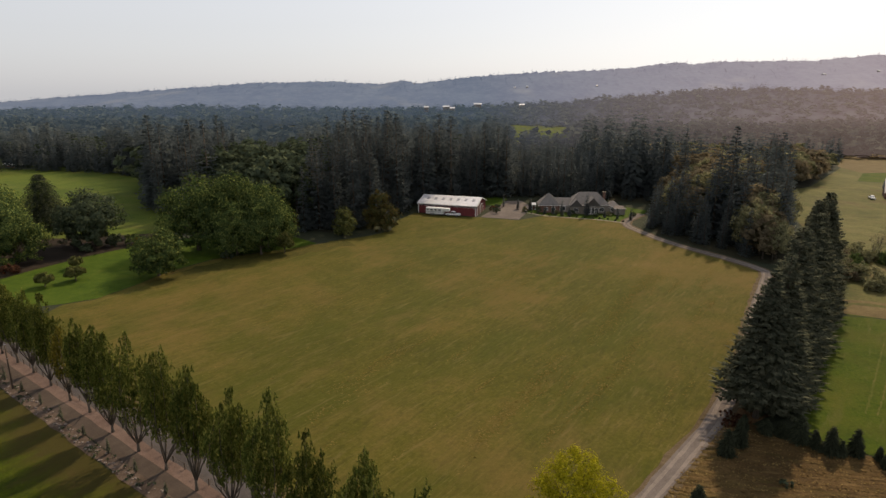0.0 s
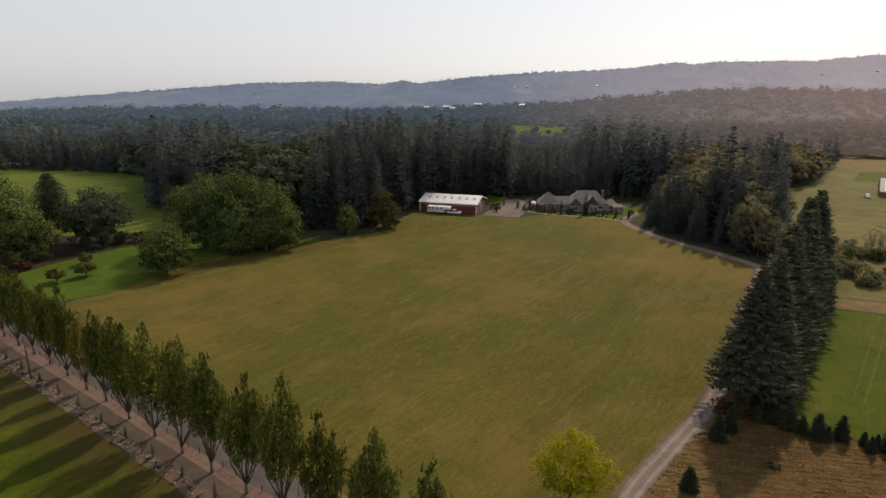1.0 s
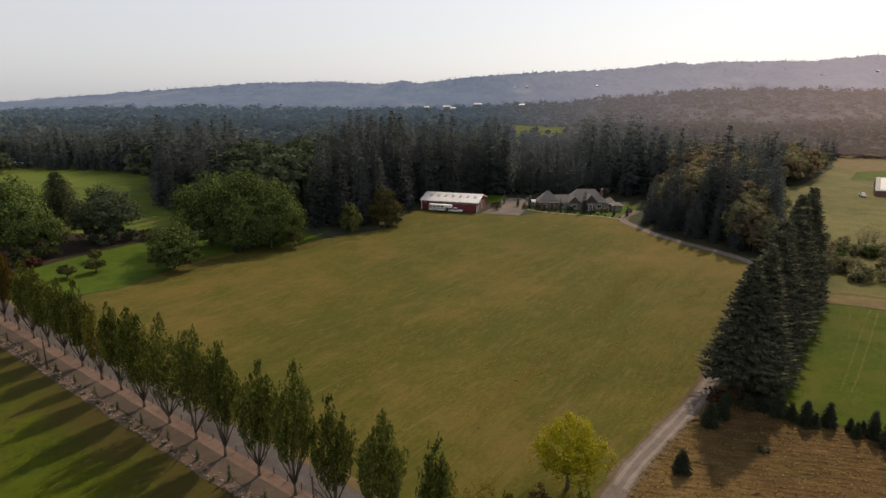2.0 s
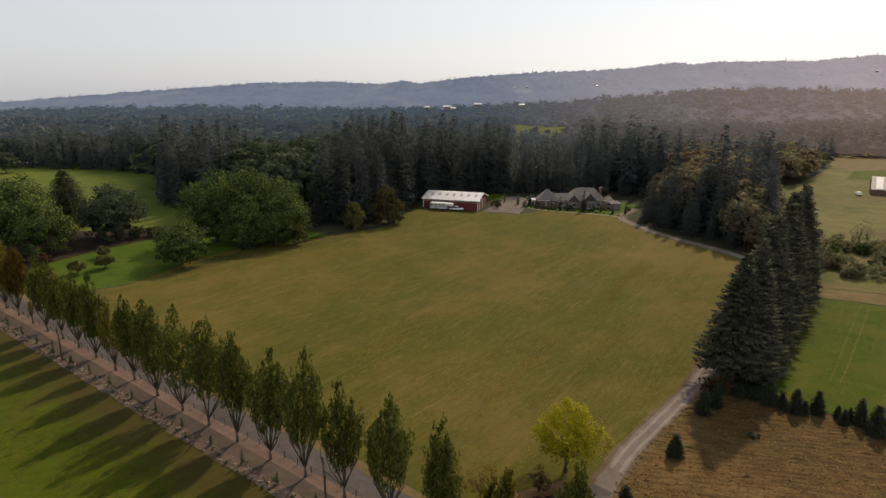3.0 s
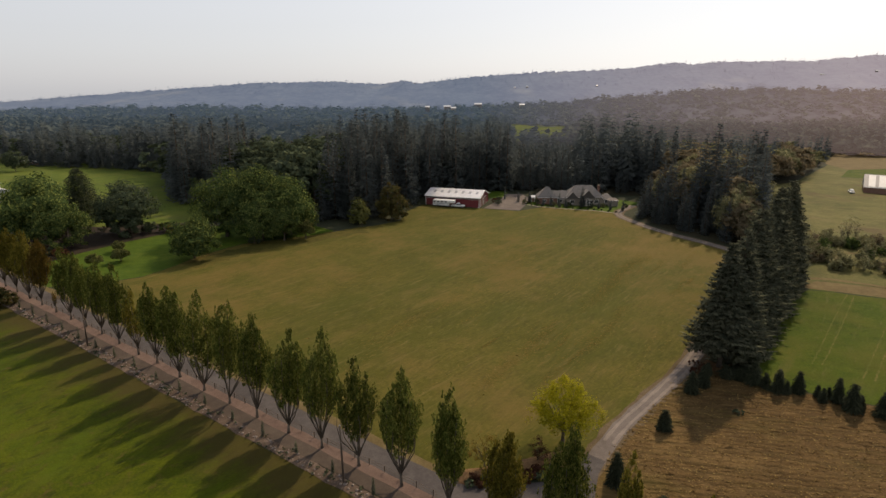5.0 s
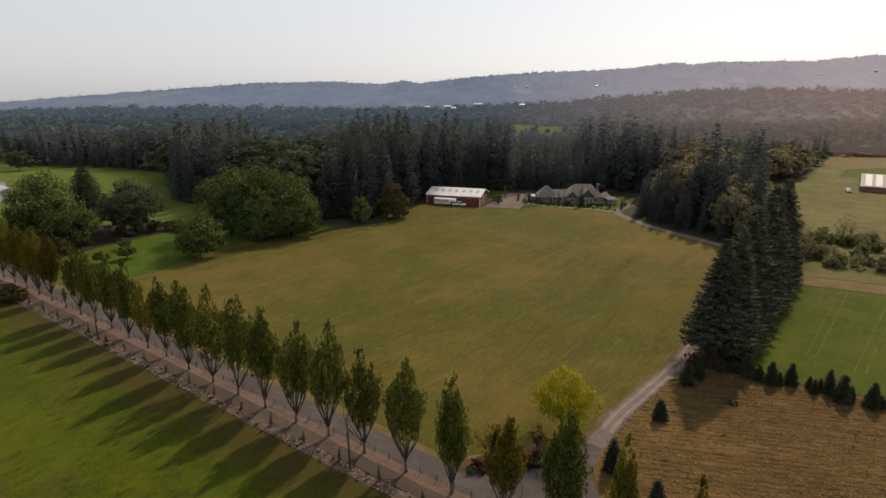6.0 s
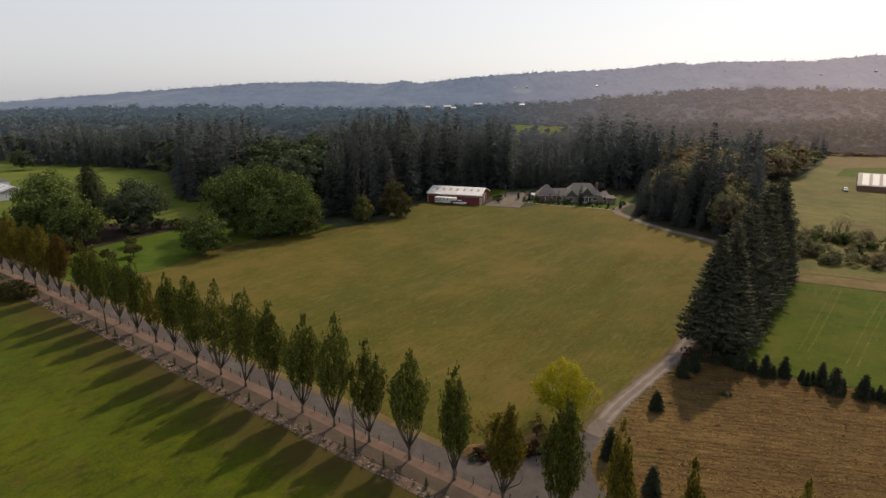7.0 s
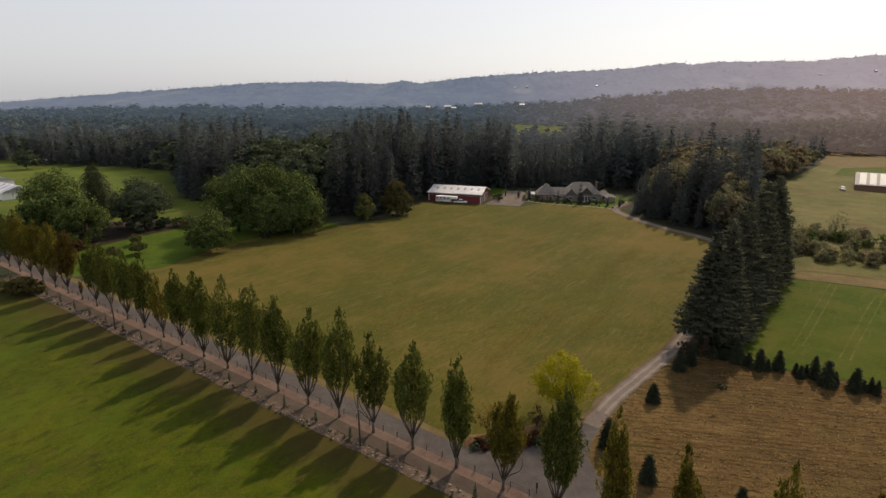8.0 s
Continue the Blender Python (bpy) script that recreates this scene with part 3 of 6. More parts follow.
def layered_fir_mesh(H, R, levels, per, sprays, seed, low=0.05, power=0.8, ragged=0.2, sag=0.42):
    """A spruce-like crown: tiers of sagging boughs with lifted tips, each a pointed frond of side sprays with hanging twigs."""
    rng = np.random.default_rng(seed)
    u = np.repeat((np.arange(levels) + 0.5) / levels, per) + rng.uniform(-0.35, 0.35, levels * per) / levels
    u = np.clip(u, 0.0, 0.985)
    keep = rng.uniform(size=len(u)) < 0.45 + 0.55 * (1 - u)
    tier = np.repeat(np.arange(levels), per)[keep]
    slot = np.tile(np.arange(per), levels)[keep]
    u = u[keep]
    a = 2 * math.pi * (slot + rng.uniform(-0.4, 0.4, len(u))) / per + tier * 0.83
    lump = np.array([noise.noise(Vector((math.cos(q) * 1.3, math.sin(q) * 1.3, w * 7 + seed))) for q, w in zip(a, u)])
    r = R * np.maximum(0.03, 1 - u) ** power * (0.78 + 0.22 * np.minimum(1, u * 7 + 0.3)) * rng.uniform(1 - ragged, 1 + 0.5 * ragged, len(u)) * (1 + 0.25 * lump)
    z = H * (low + (0.99 - low) * u)
    ahead = np.stack([np.cos(a), np.sin(a), np.zeros_like(a)], 1)
    side = np.stack([-np.sin(a), np.cos(a), np.zeros_like(a)], 1)
    fall = sag * np.clip(1.3 - 1.5 * u, -0.5, 1.0) * rng.uniform(0.7, 1.3, len(u))
    unit = H / 26.0

    def spine(t):
        return ahead * (r * t)[:, None] + np.array([0, 0, 1.0]) * (z + r * (-fall * t + 0.62 * fall * t ** 2.6))[:, None]

    quads = []
    for q in range(sprays):
        t = 0.16 + 0.84 * (q + rng.uniform(0.1, 0.9, len(u))) / sprays
        base = spine(t)
        for sgn in (-1, 1):
            L = (0.36 * r * (1.04 - t) + 0.42 * unit) * rng.uniform(0.75, 1.25, len(u))
            way = ahead * rng.uniform(0.6, 1.0, (len(u), 1)) + side * sgn * rng.uniform(0.45, 0.85, (len(u), 1)) - np.array([0, 0, 1.0]) * rng.uniform(0.1, 0.55, (len(u), 1))
            way *= (L / np.linalg.norm(way, axis=1))[:, None]
            wide = np.cross(way, np.array([0, 0, 1.0]) + 0.5 * rng.normal(size=(len(u), 3)))
            wide *= ((0.15 * L + 0.1 * unit) / (np.linalg.norm(wide, axis=1) + 1e-9))[:, None]
            quads.append(np.stack([base, base + 0.5 * way + wide, base + way, base + 0.5 * way - wide], 1))
        if q % 2:
            drop = np.array([0, 0, -1.0]) * (rng.uniform(0.3, 0.8, len(u)) * (0.5 * unit + 0.1 * r))[:, None]
            wide = side * (0.16 * unit + 0.03 * r)[:, None] if sgn < 0 else ahead * (0.14 * unit + 0.03 * r)[:, None]
            quads.append(np.stack([base, base + 0.45 * drop + wide, base + drop, base + 0.45 * drop - wide], 1))
    tip = spine(np.ones_like(r))
    way = ahead * (0.55 * unit + 0.05 * r)[:, None] + np.array([0, 0, 0.18 * unit])
    wide = side * (0.17 * unit + 0.02 * r)[:, None]
    quads.append(np.stack([tip - 0.7 * way, tip + wide - 0.1 * way, tip + way, tip - wide - 0.1 * way], 1))
    v = np.concatenate(quads).reshape(-1, 3)
    return v, np.arange(len(v)).reshape(-1, 4)


def conifer_trunk(H, r):
    return Shape().tube([(0, 0, -0.4), (0, 0, H * 0.3), (0, 0, H * 0.97)], [r * 1.2, r * 0.85, r * 0.08], 7).mesh("trunk", M_BARK, smooth=True)


def conifer(name, at, H, R, levels, per, twigs, seed, label, group="", mat=None, low=0.06, droop=0.35, power=0.85):
    ob = thing(name, at, label, "conifer", group)
    part("trunk", conifer_trunk(H, 0.016 * H + 0.03), ob)
    v, f = conifer_mesh(H, R, levels, per, twigs, seed, low, droop, power)
    part("crown", mesh_from("crown", v, f, mat or N_NEAR), ob)
    return ob


def shrub(name, at, lobes, n, size, mat, seed, label, group="", category="shrub"):
    rng = np.random.default_rng(seed)
    ob = thing(name, at, label, category, group)
    s = Shape()
    for k in range(4):
        a = k * 1.6 + seed
        l = lobes[k % len(lobes)]
        s.tube([(0, 0, -0.1), (l[0] * 0.5 + 0.2 * math.cos(a), l[1] * 0.5 + 0.2 * math.sin(a), l[2] * 0.6), (l[0] + 0.4 * l[3] * math.cos(a), l[1] + 0.4 * l[4] * math.sin(a), l[2] + 0.4 * l[5])], [0.09, 0.06, 0.015], 5)
    part("stem", s.mesh("stem", M_BARK), ob)
    c, w = crown_points(lobes, n, rng, 0.28, 0.5, True, 22)
    c[:, 2] = np.maximum(c[:, 2], 0.05)
    v, f = leaves(c, size, rng, facing=w)
    part("foliage", mesh_from("foliage", v, f, mat), ob)
    return ob


# ---- land ----
ROW_A, ROW_D, ROW_N = Vector((-1.7, 46.2)), Vector((-0.8131, 0.5821)), Vector((0.5821, 0.8131))


def along(s, d):
    """A place s metres along the poplar row (towards the west) and d metres to its field side."""
    return ROW_A + ROW_D * s + ROW_N * d


def axis_steps(near, far, step, grow=1.25):
    a = list(np.arange(-near, near + 0.1, step))
    w = step
    while a[-1] < far:
        w *= grow
        a.append(a[-1] + w)
        a.insert(0, a[0] - w)
    return np.array(a)


gx = axis_steps(400, 4600, 10)
gy = axis_steps(350, 4300, 10) + 250
GX, GY = np.meshgrid(gx, gy)
gv = np.stack([GX, GY, Z(GX, GY) - 0.05], -1).reshape(-1, 3)
ci = np.arange(len(gx) * len(gy)).reshape(len(gy), len(gx))
gf = np.stack([ci[:-1, :-1], ci[:-1, 1:], ci[1:, 1:], ci[1:, :-1]], -1).reshape(-1, 4)
tagged(new("ground", mesh_from("ground", gv, gf, M_GROUND, True)), "rough green and brown pasture land reaching the hills", "ground", "", "structure")

def inside(px, py, poly):
    hit = np.zeros(len(px), bool)
    j = len(poly) - 1
    for i in range(len(poly)):
        (xi, yi), (xj, yj) = poly[i], poly[j]
        hit ^= ((yi > py) != (yj > py)) & (px < (xj - xi) * (py - yi) / (yj - yi + 1e-9) + xi)
        j = i
    return hit


field_outline = [tuple(along(s, 4.6)) for s in (0, 40, 80, 118)] + [
    (-93.4, 134.9), (-87.2, 138.6), (-82.4, 149.0), (-78.5, 160.0), (-70.0, 172.0), (-58.0, 179.0), (-48.5, 183.0), (-41.4, 188.5), (-35.1, 194.0),
    (-28.2, 197.3), (-19.1, 205), (-17.3, 222.1), (-11.3, 235.0), (-3.1, 229.9), (14.0, 226.6), (28.8, 221.6), (40, 229.0), (50, 225.2), (61.2, 221.3), (68.4, 216.6),
    (73.3, 202.0), (78.0, 188.1), (83.7, 178.6), (87.9, 169.5), (91.0, 160.5), (75.2, 132.4), (59.2, 106.2), (48.6, 91.4), (42.6, 83.6), (33.8, 74.1), (25.7, 65.2), (20.4, 58.6), (17.0, 56.2), (11, 55), (2, 53)]
zone("hay_field", field_outline, M_FIELD, 0.0, "mown olive-brown hay field with faint straw streaks")
rt = np.random.default_rng(52)
mow = np.array([0.54, 0.84])
across = np.array([0.84, -0.54])
wisps = []
bands = [((3.9, 75.8), 38, 1.1, 900), ((30.0, 112.0), 58, 1.5, 1500), ((22.0, 84.0), 40, 0.9, 500), ((-38.0, 120.0), 60, 2.6, 900), ((-20.0, 92.0), 26, 1.2, 450), ((10.0, 140.0), 50, 2.2, 800)]
for k in range(130):
    c = rt.uniform((-80, 70), (80, 200))
    bands.append((tuple(c), rt.uniform(6, 24), rt.uniform(0.2, 0.5), int(rt.uniform(25, 70))))
for (x, y), length, wide, cnt in bands:
    t = length * rt.beta(1.4, 1.4, cnt)
    g = rt.normal(size=cnt) * wide
    g += 0.4 * np.sin(t / 5.0 + x)
    c = np.array([x, y]) + t[:, None] * mow + g[:, None] * across
    c = c[inside(c[:, 0], c[:, 1], field_outline)]
    wisps.append(np.column_stack([c, Z(c[:, 0], c[:, 1]) + 0.02]))
wv, wf = leaves(np.concatenate(wisps), 0.12, rt, 0.99, 1.8)
tagged(new("hay_wisps", mesh_from("hay_wisps", wv, wf, L_HAY)), "scattered dry wisps of cut hay in faint rows", "hay", "", "stuff")
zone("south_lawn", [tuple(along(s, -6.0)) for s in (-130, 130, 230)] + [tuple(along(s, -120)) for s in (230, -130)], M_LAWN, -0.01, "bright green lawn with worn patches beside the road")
zone("orchard_lawn", [(-93.4, 135.5), (-87.2, 139.2), (-82.4, 149.6), (-78.8, 160.3), (-70.3, 172.4), (-58.2, 179.4), (-48.7, 183.4), (-42, 189.5), (-60, 205), (-78, 205), (-100.6, 187.2), (-111, 174.7), (-118.4, 162), (-124, 150), (-110, 130)], M_ORCHARD, -0.004, "bright green orchard lawn below large trees")
# the trees' shade is put into this yard's dark earth colour
zone("orchard_yard", [(-100.6, 187.6), (-111, 175.1), (-118.4, 162.4), (-124, 150.4), (-150, 160), (-160, 180), (-135, 200), (-104, 203), (-92, 196)], M_YARD, -0.002, "brown earth yard with tree shade painted into its colour")
# brown strip laid where the maples' shadow falls, standing in for that shade
ribbon("leaf_litter", smooth_line([(-80.5, 150), (-74.5, 158.5), (-66.8, 168.5), (-56.0, 175.5), (-47.6, 182.6), (-40.6, 187.6), (-33, 193)], 2.0), 4.0, M_EDGE_SHADE, 0.01, "brown band painted as tree shade along the field edge", -2.4, "litter", 1.3, 44)
zone("west_pasture", [(-95, 205), (-88, 222), (-98, 250), (-122, 290), (-150, 345), (-180, 372), (-245, 400), (-330, 425), (-420, 330), (-300, 240), (-180, 200), (-130, 196)], M_PASTURE, 0.0, "sunlit green pasture behind the orchard trees")
zone("dry_field", [(20.0, 56.0), (27.5, 66), (36, 75.8), (46, 86), (54.2, 79.2), (59.5, 76.2), (65.4, 73.3), (70.4, 71.0), (76.3, 68.0), (135, 40), (110, -20), (60, -10), tuple(along(-38, 5)), tuple(along(-26, 6.2)), (16.5, 42.5), (16.5, 49)], M_DRY, 0.0, "dry brown stubble field with planting furrows")
rd = np.random.default_rng(77)
row_d, row_n = np.array([math.cos(radians(-11)), math.sin(radians(-11))]), np.array([-math.sin(radians(-11)), math.cos(radians(-11))])
DRY_IN = [(21.5, 56.0), (29, 65.6), (37.5, 75.2), (46, 84), (53.8, 77.8), (59.2, 75.2), (76.3, 67.0), (135, 39), (110, -20), (60, -10), tuple(along(-38, 9)), tuple(along(-27, 10.5)), (22.5, 43.5), (21.0, 50)]
rv, rfc, straw = [], [], []
k_row = np.arange(-80, 120) * 1.15
for q in k_row:
    us = np.arange(-20, 140, 0.7)
    wob = np.cumsum(rd.normal(size=len(us))) * 0.03
    c = us[:, None] * row_d + (q + wob - wob.mean() + rd.normal(size=len(us)) * 0.12)[:, None] * row_n
    ok = inside(c[:, 0], c[:, 1], DRY_IN)
    hgt = np.clip(0.13 + 0.08 * np.convolve(rd.normal(size=len(us)), [0.5, 0.7, 0.5], "same"), 0.015, 0.4)
    wid = 0.34 + 0.1 * rd.normal(size=len(us))
    at = {}
    for a in np.nonzero(ok)[0]:
        z = float(Z(c[a, 0], c[a, 1]))
        at[a] = len(rv)
        for off, h in ((-wid[a], -0.02), (0.06, hgt[a]), (wid[a], -0.02)):
            p = c[a] + row_n * off
            rv.append((p[0], p[1], z + h))
    for a, b in at.items():
        if a + 1 in at:
            e = at[a + 1]
            rfc += [(b, e, e + 1, b + 1), (b + 1, e + 1, e + 2, b + 2)]
    for rep in range(5):
        w = c[ok] + rd.normal(size=(int(ok.sum()), 2)) * np.array([0.35, 0.2]) + 0.18 * row_n
        straw.append(np.column_stack([w, Z(w[:, 0], w[:, 1]) + rd.uniform(0.06, 0.16, len(w))]))
tagged(new("furrow_ridges", mesh_from("furrow_ridges", rv, rfc, M_DRY)), "low broken soil ridges of the dry field", "furrows", "", "stuff")
sv, sf = leaves(np.concatenate(straw), 0.125, rd, 0.92)
tagged(new("stubble", mesh_from("stubble", sv, sf, L_STRAW)), "dry straw-coloured stubble tufts along the furrows", "stubble", "", "stuff")
zone("east_field", [(54.4, 79.6), (59.6, 76.6), (65.5, 73.7), (70.5, 71.4), (76.4, 68.4), (135, 40.4), (190, 90), (150, 116), (118, 121), (97, 130), (86, 121)], M_RIGHT, 0.0, "mown green field with pale wheel lines")
for k, line in enumerate((((70, 86), (76.7, 93.9), (94, 114.8), (102, 124)), ((71.4, 85.2), (78.2, 93.0), (95.4, 113.6), (103, 123)), ((76, 80), (82.1, 86.8), (102.5, 109.2), (112, 119)), ((77.4, 79), (83.6, 85.9), (104, 108.2), (113, 118)))):
    ribbon("wheel_line", smooth_line(line, 0.9), 0.15, M_FAINT, 0.035, "faint straw-coloured wheel line in the green field", 0, "track", 0.13, 30 + k)
zone("east_rough_pasture", [(97, 130.5), (118, 121.5), (150, 116.5), (260, 60), (360, 200), (340, 330), (276, 342), (250, 352), (284, 397), (300, 442), (202, 321), (168, 295), (135, 215), (112, 165), (98, 150)], M_ROUGH, 0.0, "hazy olive rough pasture beyond the firs")
zone("far_green_field", [(250, 353), (276, 343), (340, 331), (420, 400), (330, 409), (284, 397)], M_RIGHT, 0.02, "green field below the far wood")
zone("far_gold_field", [(284, 398), (330, 410), (420, 401), (560, 470), (520, 575), (442, 570), (368, 544), (324, 488), (294, 438)], M_VERGE, 0.02, "dry golden field by a far wood")
zone("dry_strip", [(92.5, 129.2), (99.2, 126.4), (113.5, 119.9), (150, 104.8), (230, 70), (236, 96), (160, 115.5), (120, 126.4), (111, 130), (100, 134)], M_VERGE, 0.006, "strip of tan dry grass beside the field margin")
ribbon("farm_track", smooth_line([(96, 137), (105, 135.5), (111.6, 131.7), (120.2, 128.3), (160, 118), (230, 100)], 3), 0.9, M_VERGE, 0.012, "pale dry farm track across rough pasture", 0, "track", 0.3, 11)
ribbon("field_ditch", smooth_line([(92, 128), (99.2, 125.7), (113.5, 119.1), (150, 104)], 3), 0.3, M_GROUND, 0.012, "dark weedy field margin", 0, "margin", 0.3, 12)

line_road = [along(s, 2.4) for s in (-140, -60, -20, 0, 40, 80, 120, 160, 200, 260)]
line_road = smooth_line([tuple(p) for p in line_road], 4.0)
ribbon("verge", line_road, 1.1, M_VERGE, 0.012, "pale dry grass verge along the asphalt", -2.7, "verge", 0.35, 3)
ribbon("road", line_road, 2.15, M_ASPHALT, 0.02, "narrow grey weathered asphalt country road", 0, "road", 0.05, 1)
line_strip = smooth_line([tuple(along(s, -0.5)) for s in (-140, -60, 0, 40, 80, 120, 160, 200, 260)], 3.0)
ribbon("gravel_verge", line_strip, 0.95, M_PINK, 0.03, "pinkish gravel strip under the poplars", 0.05, "verge", 0.12, 4)
line_path = smooth_line([tuple(along(s, -2.6)) for s in (-140, -60, 0, 40, 80, 125, 150)], 3.0)
ribbon("footpath", line_path, 1.28, M_PATH, 0.025, "brown-grey gravel footpath along the poplars", 0, "path", 0.06, 5)
line_bed = smooth_line([tuple(along(s, -4.95)) for s in (-140, -60, 0, 40, 80, 125, 150)], 3.0)
ribbon("stone_border_bed", line_bed, 1.05, M_BED, 0.02, "stony soil bed along the lawn edge", 0, "bed", 0.25, 6)

drive_pts = [(9.0, 44.5), (14.5, 49.0), (20.2, 56.2), (26.4, 64.6), (34.5, 73.4), (43.3, 83.0), (49.3, 90.9), (60, 106), (76, 133), (90, 155), (91.5, 161.0), (87.0, 171.0), (82.7, 178.0), (77.0, 187.5), (72.5, 198.5), (69, 216), (80, 232)]
line_drive = smooth_line(drive_pts, 2.5)
ribbon("driveway_shoulder", line_drive, 2.25, M_SHOULDER, 0.012, "brown earthy shoulder of the farm drive", 0, "road", 0.35, 7)
for off in (-0.72, 0.72):
    ribbon("wheel_track", line_drive[7:], 0.3, M_WHEEL, 0.032, "pale worn wheel track of the drive", off, "track", 0.1, 13)
ribbon("driveway", line_drive, 1.45, M_TRACK, 0.022, "pale gravel farm drive curving to the house", 0, "road", 0.15, 8)
zone("junction", [tuple(along(s, 0.6)) for s in (6, -24)] + [(22, 33.5), (20.0, 40.5), (18.2, 44.5), (17.9, 48.0), (19.5, 52.5), (21.4, 55.6), (19.2, 57.4), (16.2, 54.6), (12.0, 51.2), (6, 50.2), tuple(along(3, 4.4))], M_ASPHALT, 0.026, "worn asphalt apron where drive meets road", 6.0, "road")
zone("needle_litter", [(44.6, 83.2), (46.4, 86.4), (49.6, 90.4), (56, 100.5), (66, 112), (76, 126), (86, 124), (78, 110), (66, 96), (56, 86.5), (50, 83.2), (46.6, 82.4)], M_RUSTY, 0.006, "red-brown needle litter under the firs", 8)
zone("farm_court", [(14.6, 227.0), (29.5, 222.6), (33.5, 233), (37.5, 247), (35, 258), (28, 258), (22.5, 243)], M_TRACK, 0.02, "pale gravel yard beside the barn", 12, "yard")
zone("house_lawn", [(32, 234), (40.4, 229.6), (50, 225.8), (61, 222), (68.8, 217.5), (77, 224), (84, 238), (70, 252), (45, 250)], M_ORCHARD, 0.008, "bright green house lawn", 12)
zone("barn_lawn", [(24, 247), (29, 262), (20, 272), (8, 268), (12, 252)], M_ORCHARD, 0.006, "sunlit grass behind the barn", 12)
ribbon("garden_border", smooth_line([(33, 235.2), (40.4, 229.3), (50, 225.4), (61, 221.6), (69, 216.6)], 2), 0.45, M_STONE, 0.03, "pale stone edging of the house garden", 0, "edging", 0.1, 9)
bank_line = smooth_line([(-0.6, 52.0), (3.5, 52.3), (8.0, 53.2), (12.5, 55.0), (16.2, 57.0)], 0.6)
bv, bf = [], []
bank_rng = random.Random(23)
for k, p in enumerate(bank_line):
    d = (bank_line[min(k + 1, len(bank_line) - 1)] - bank_line[max(k - 1, 0)]).normalized()
    n = Vector((-d.y, d.x))
    swell = math.sin(math.pi * min(1, max(0.0, k / (len(bank_line) - 1)))) ** 0.5
    for q in range(9):
        t = q / 4 - 1
        c = p + n * (2.3 * t * (0.55 + 0.45 * swell) + bank_rng.uniform(-0.08, 0.08))
        bv.append((c.x, c.y, float(Z(c.x, c.y)) - 0.03 + 0.75 * swell * max(0, math.cos(t * math.pi / 2)) + bank_rng.uniform(0, 0.07)))
    if k:
        a, b = 9 * (k - 1), 9 * k
        bf += [(a + q, a + q + 1, b + q + 1, b + q) for q in range(8)]
tagged(new("bank", mesh_from("bank", bv, bf, M_RUSTY, True)), "low rust-brown planted bank beside the road", "bank", "", "structure")

# ---- far country ----
def ridge(name, dist, sky, base, mat, label, seed, depth=500, bumps=6.0, step=14):
    """A long hill: a slope up to a skyline given as (x, height) pairs, with a wooded, uneven crest."""
    rng = np.random.default_rng(seed)
    xs = np.arange(sky[0][0], sky[-1][0], step)
    top = np.interp(xs, [p[0] for p in sky], [p[1] for p in sky])
    rows = []
    for k, u in enumerate(np.linspace(0, 1, 9)):
        prof = u ** 0.8
        z = base + (top - base) * prof + rng.normal(size=len(xs)) * (1.5 + (bumps * 0.6 if u > 0.95 else 0.0))
        y = dist - depth * (1 - u) + 60 * np.sin(xs / 330 + seed) + rng.normal(size=len(xs)) * 5
        rows.append(np.stack([xs, y, z], 1))
    rows.append(rows[-1] + np.array([0, 260, -80]))
    v = np.concatenate(rows)
    i = np.arange(len(v)).reshape(len(rows), len(xs))
    f = np.stack([i[:-1, :-1], i[:-1, 1:], i[1:, 1:], i[1:, :-1]], -1).reshape(-1, 4)
    tagged(new(name, mesh_from(name, v, f, mat)), label, "hill", "", "structure")
    return xs, top, rows


EYE_Z, HORIZON, FOCAL = 54.5, 167.7, 1044.2


def skyline(dist, pts):
    """Angles of a crest, given in thousandths of the view's depth, as metres at that distance."""
    return [((x - 784) / FOCAL * dist, EYE_Z + (HORIZON - y) / FOCAL * dist) for x, y in pts]


far_sky = skyline(4000, [(-700, 184), (0, 181), (95, 174), (200, 166), (300, 160), (400, 153), (470, 148), (590, 146), (680, 150), (715, 144), (745, 149), (840, 138), (960, 131), (1040, 129), (1110, 124), (1150, 118), (1200, 115), (1215, 119), (1250, 114), (1400, 114), (1450, 110), (1568, 100), (1900, 90), (2400, 110)])
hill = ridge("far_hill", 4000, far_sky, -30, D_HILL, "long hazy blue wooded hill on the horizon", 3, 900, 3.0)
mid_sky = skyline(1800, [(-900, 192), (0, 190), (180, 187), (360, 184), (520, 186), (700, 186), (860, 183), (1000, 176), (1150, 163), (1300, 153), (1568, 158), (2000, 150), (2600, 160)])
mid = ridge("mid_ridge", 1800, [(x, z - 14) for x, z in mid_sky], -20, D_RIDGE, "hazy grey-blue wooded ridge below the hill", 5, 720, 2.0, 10)


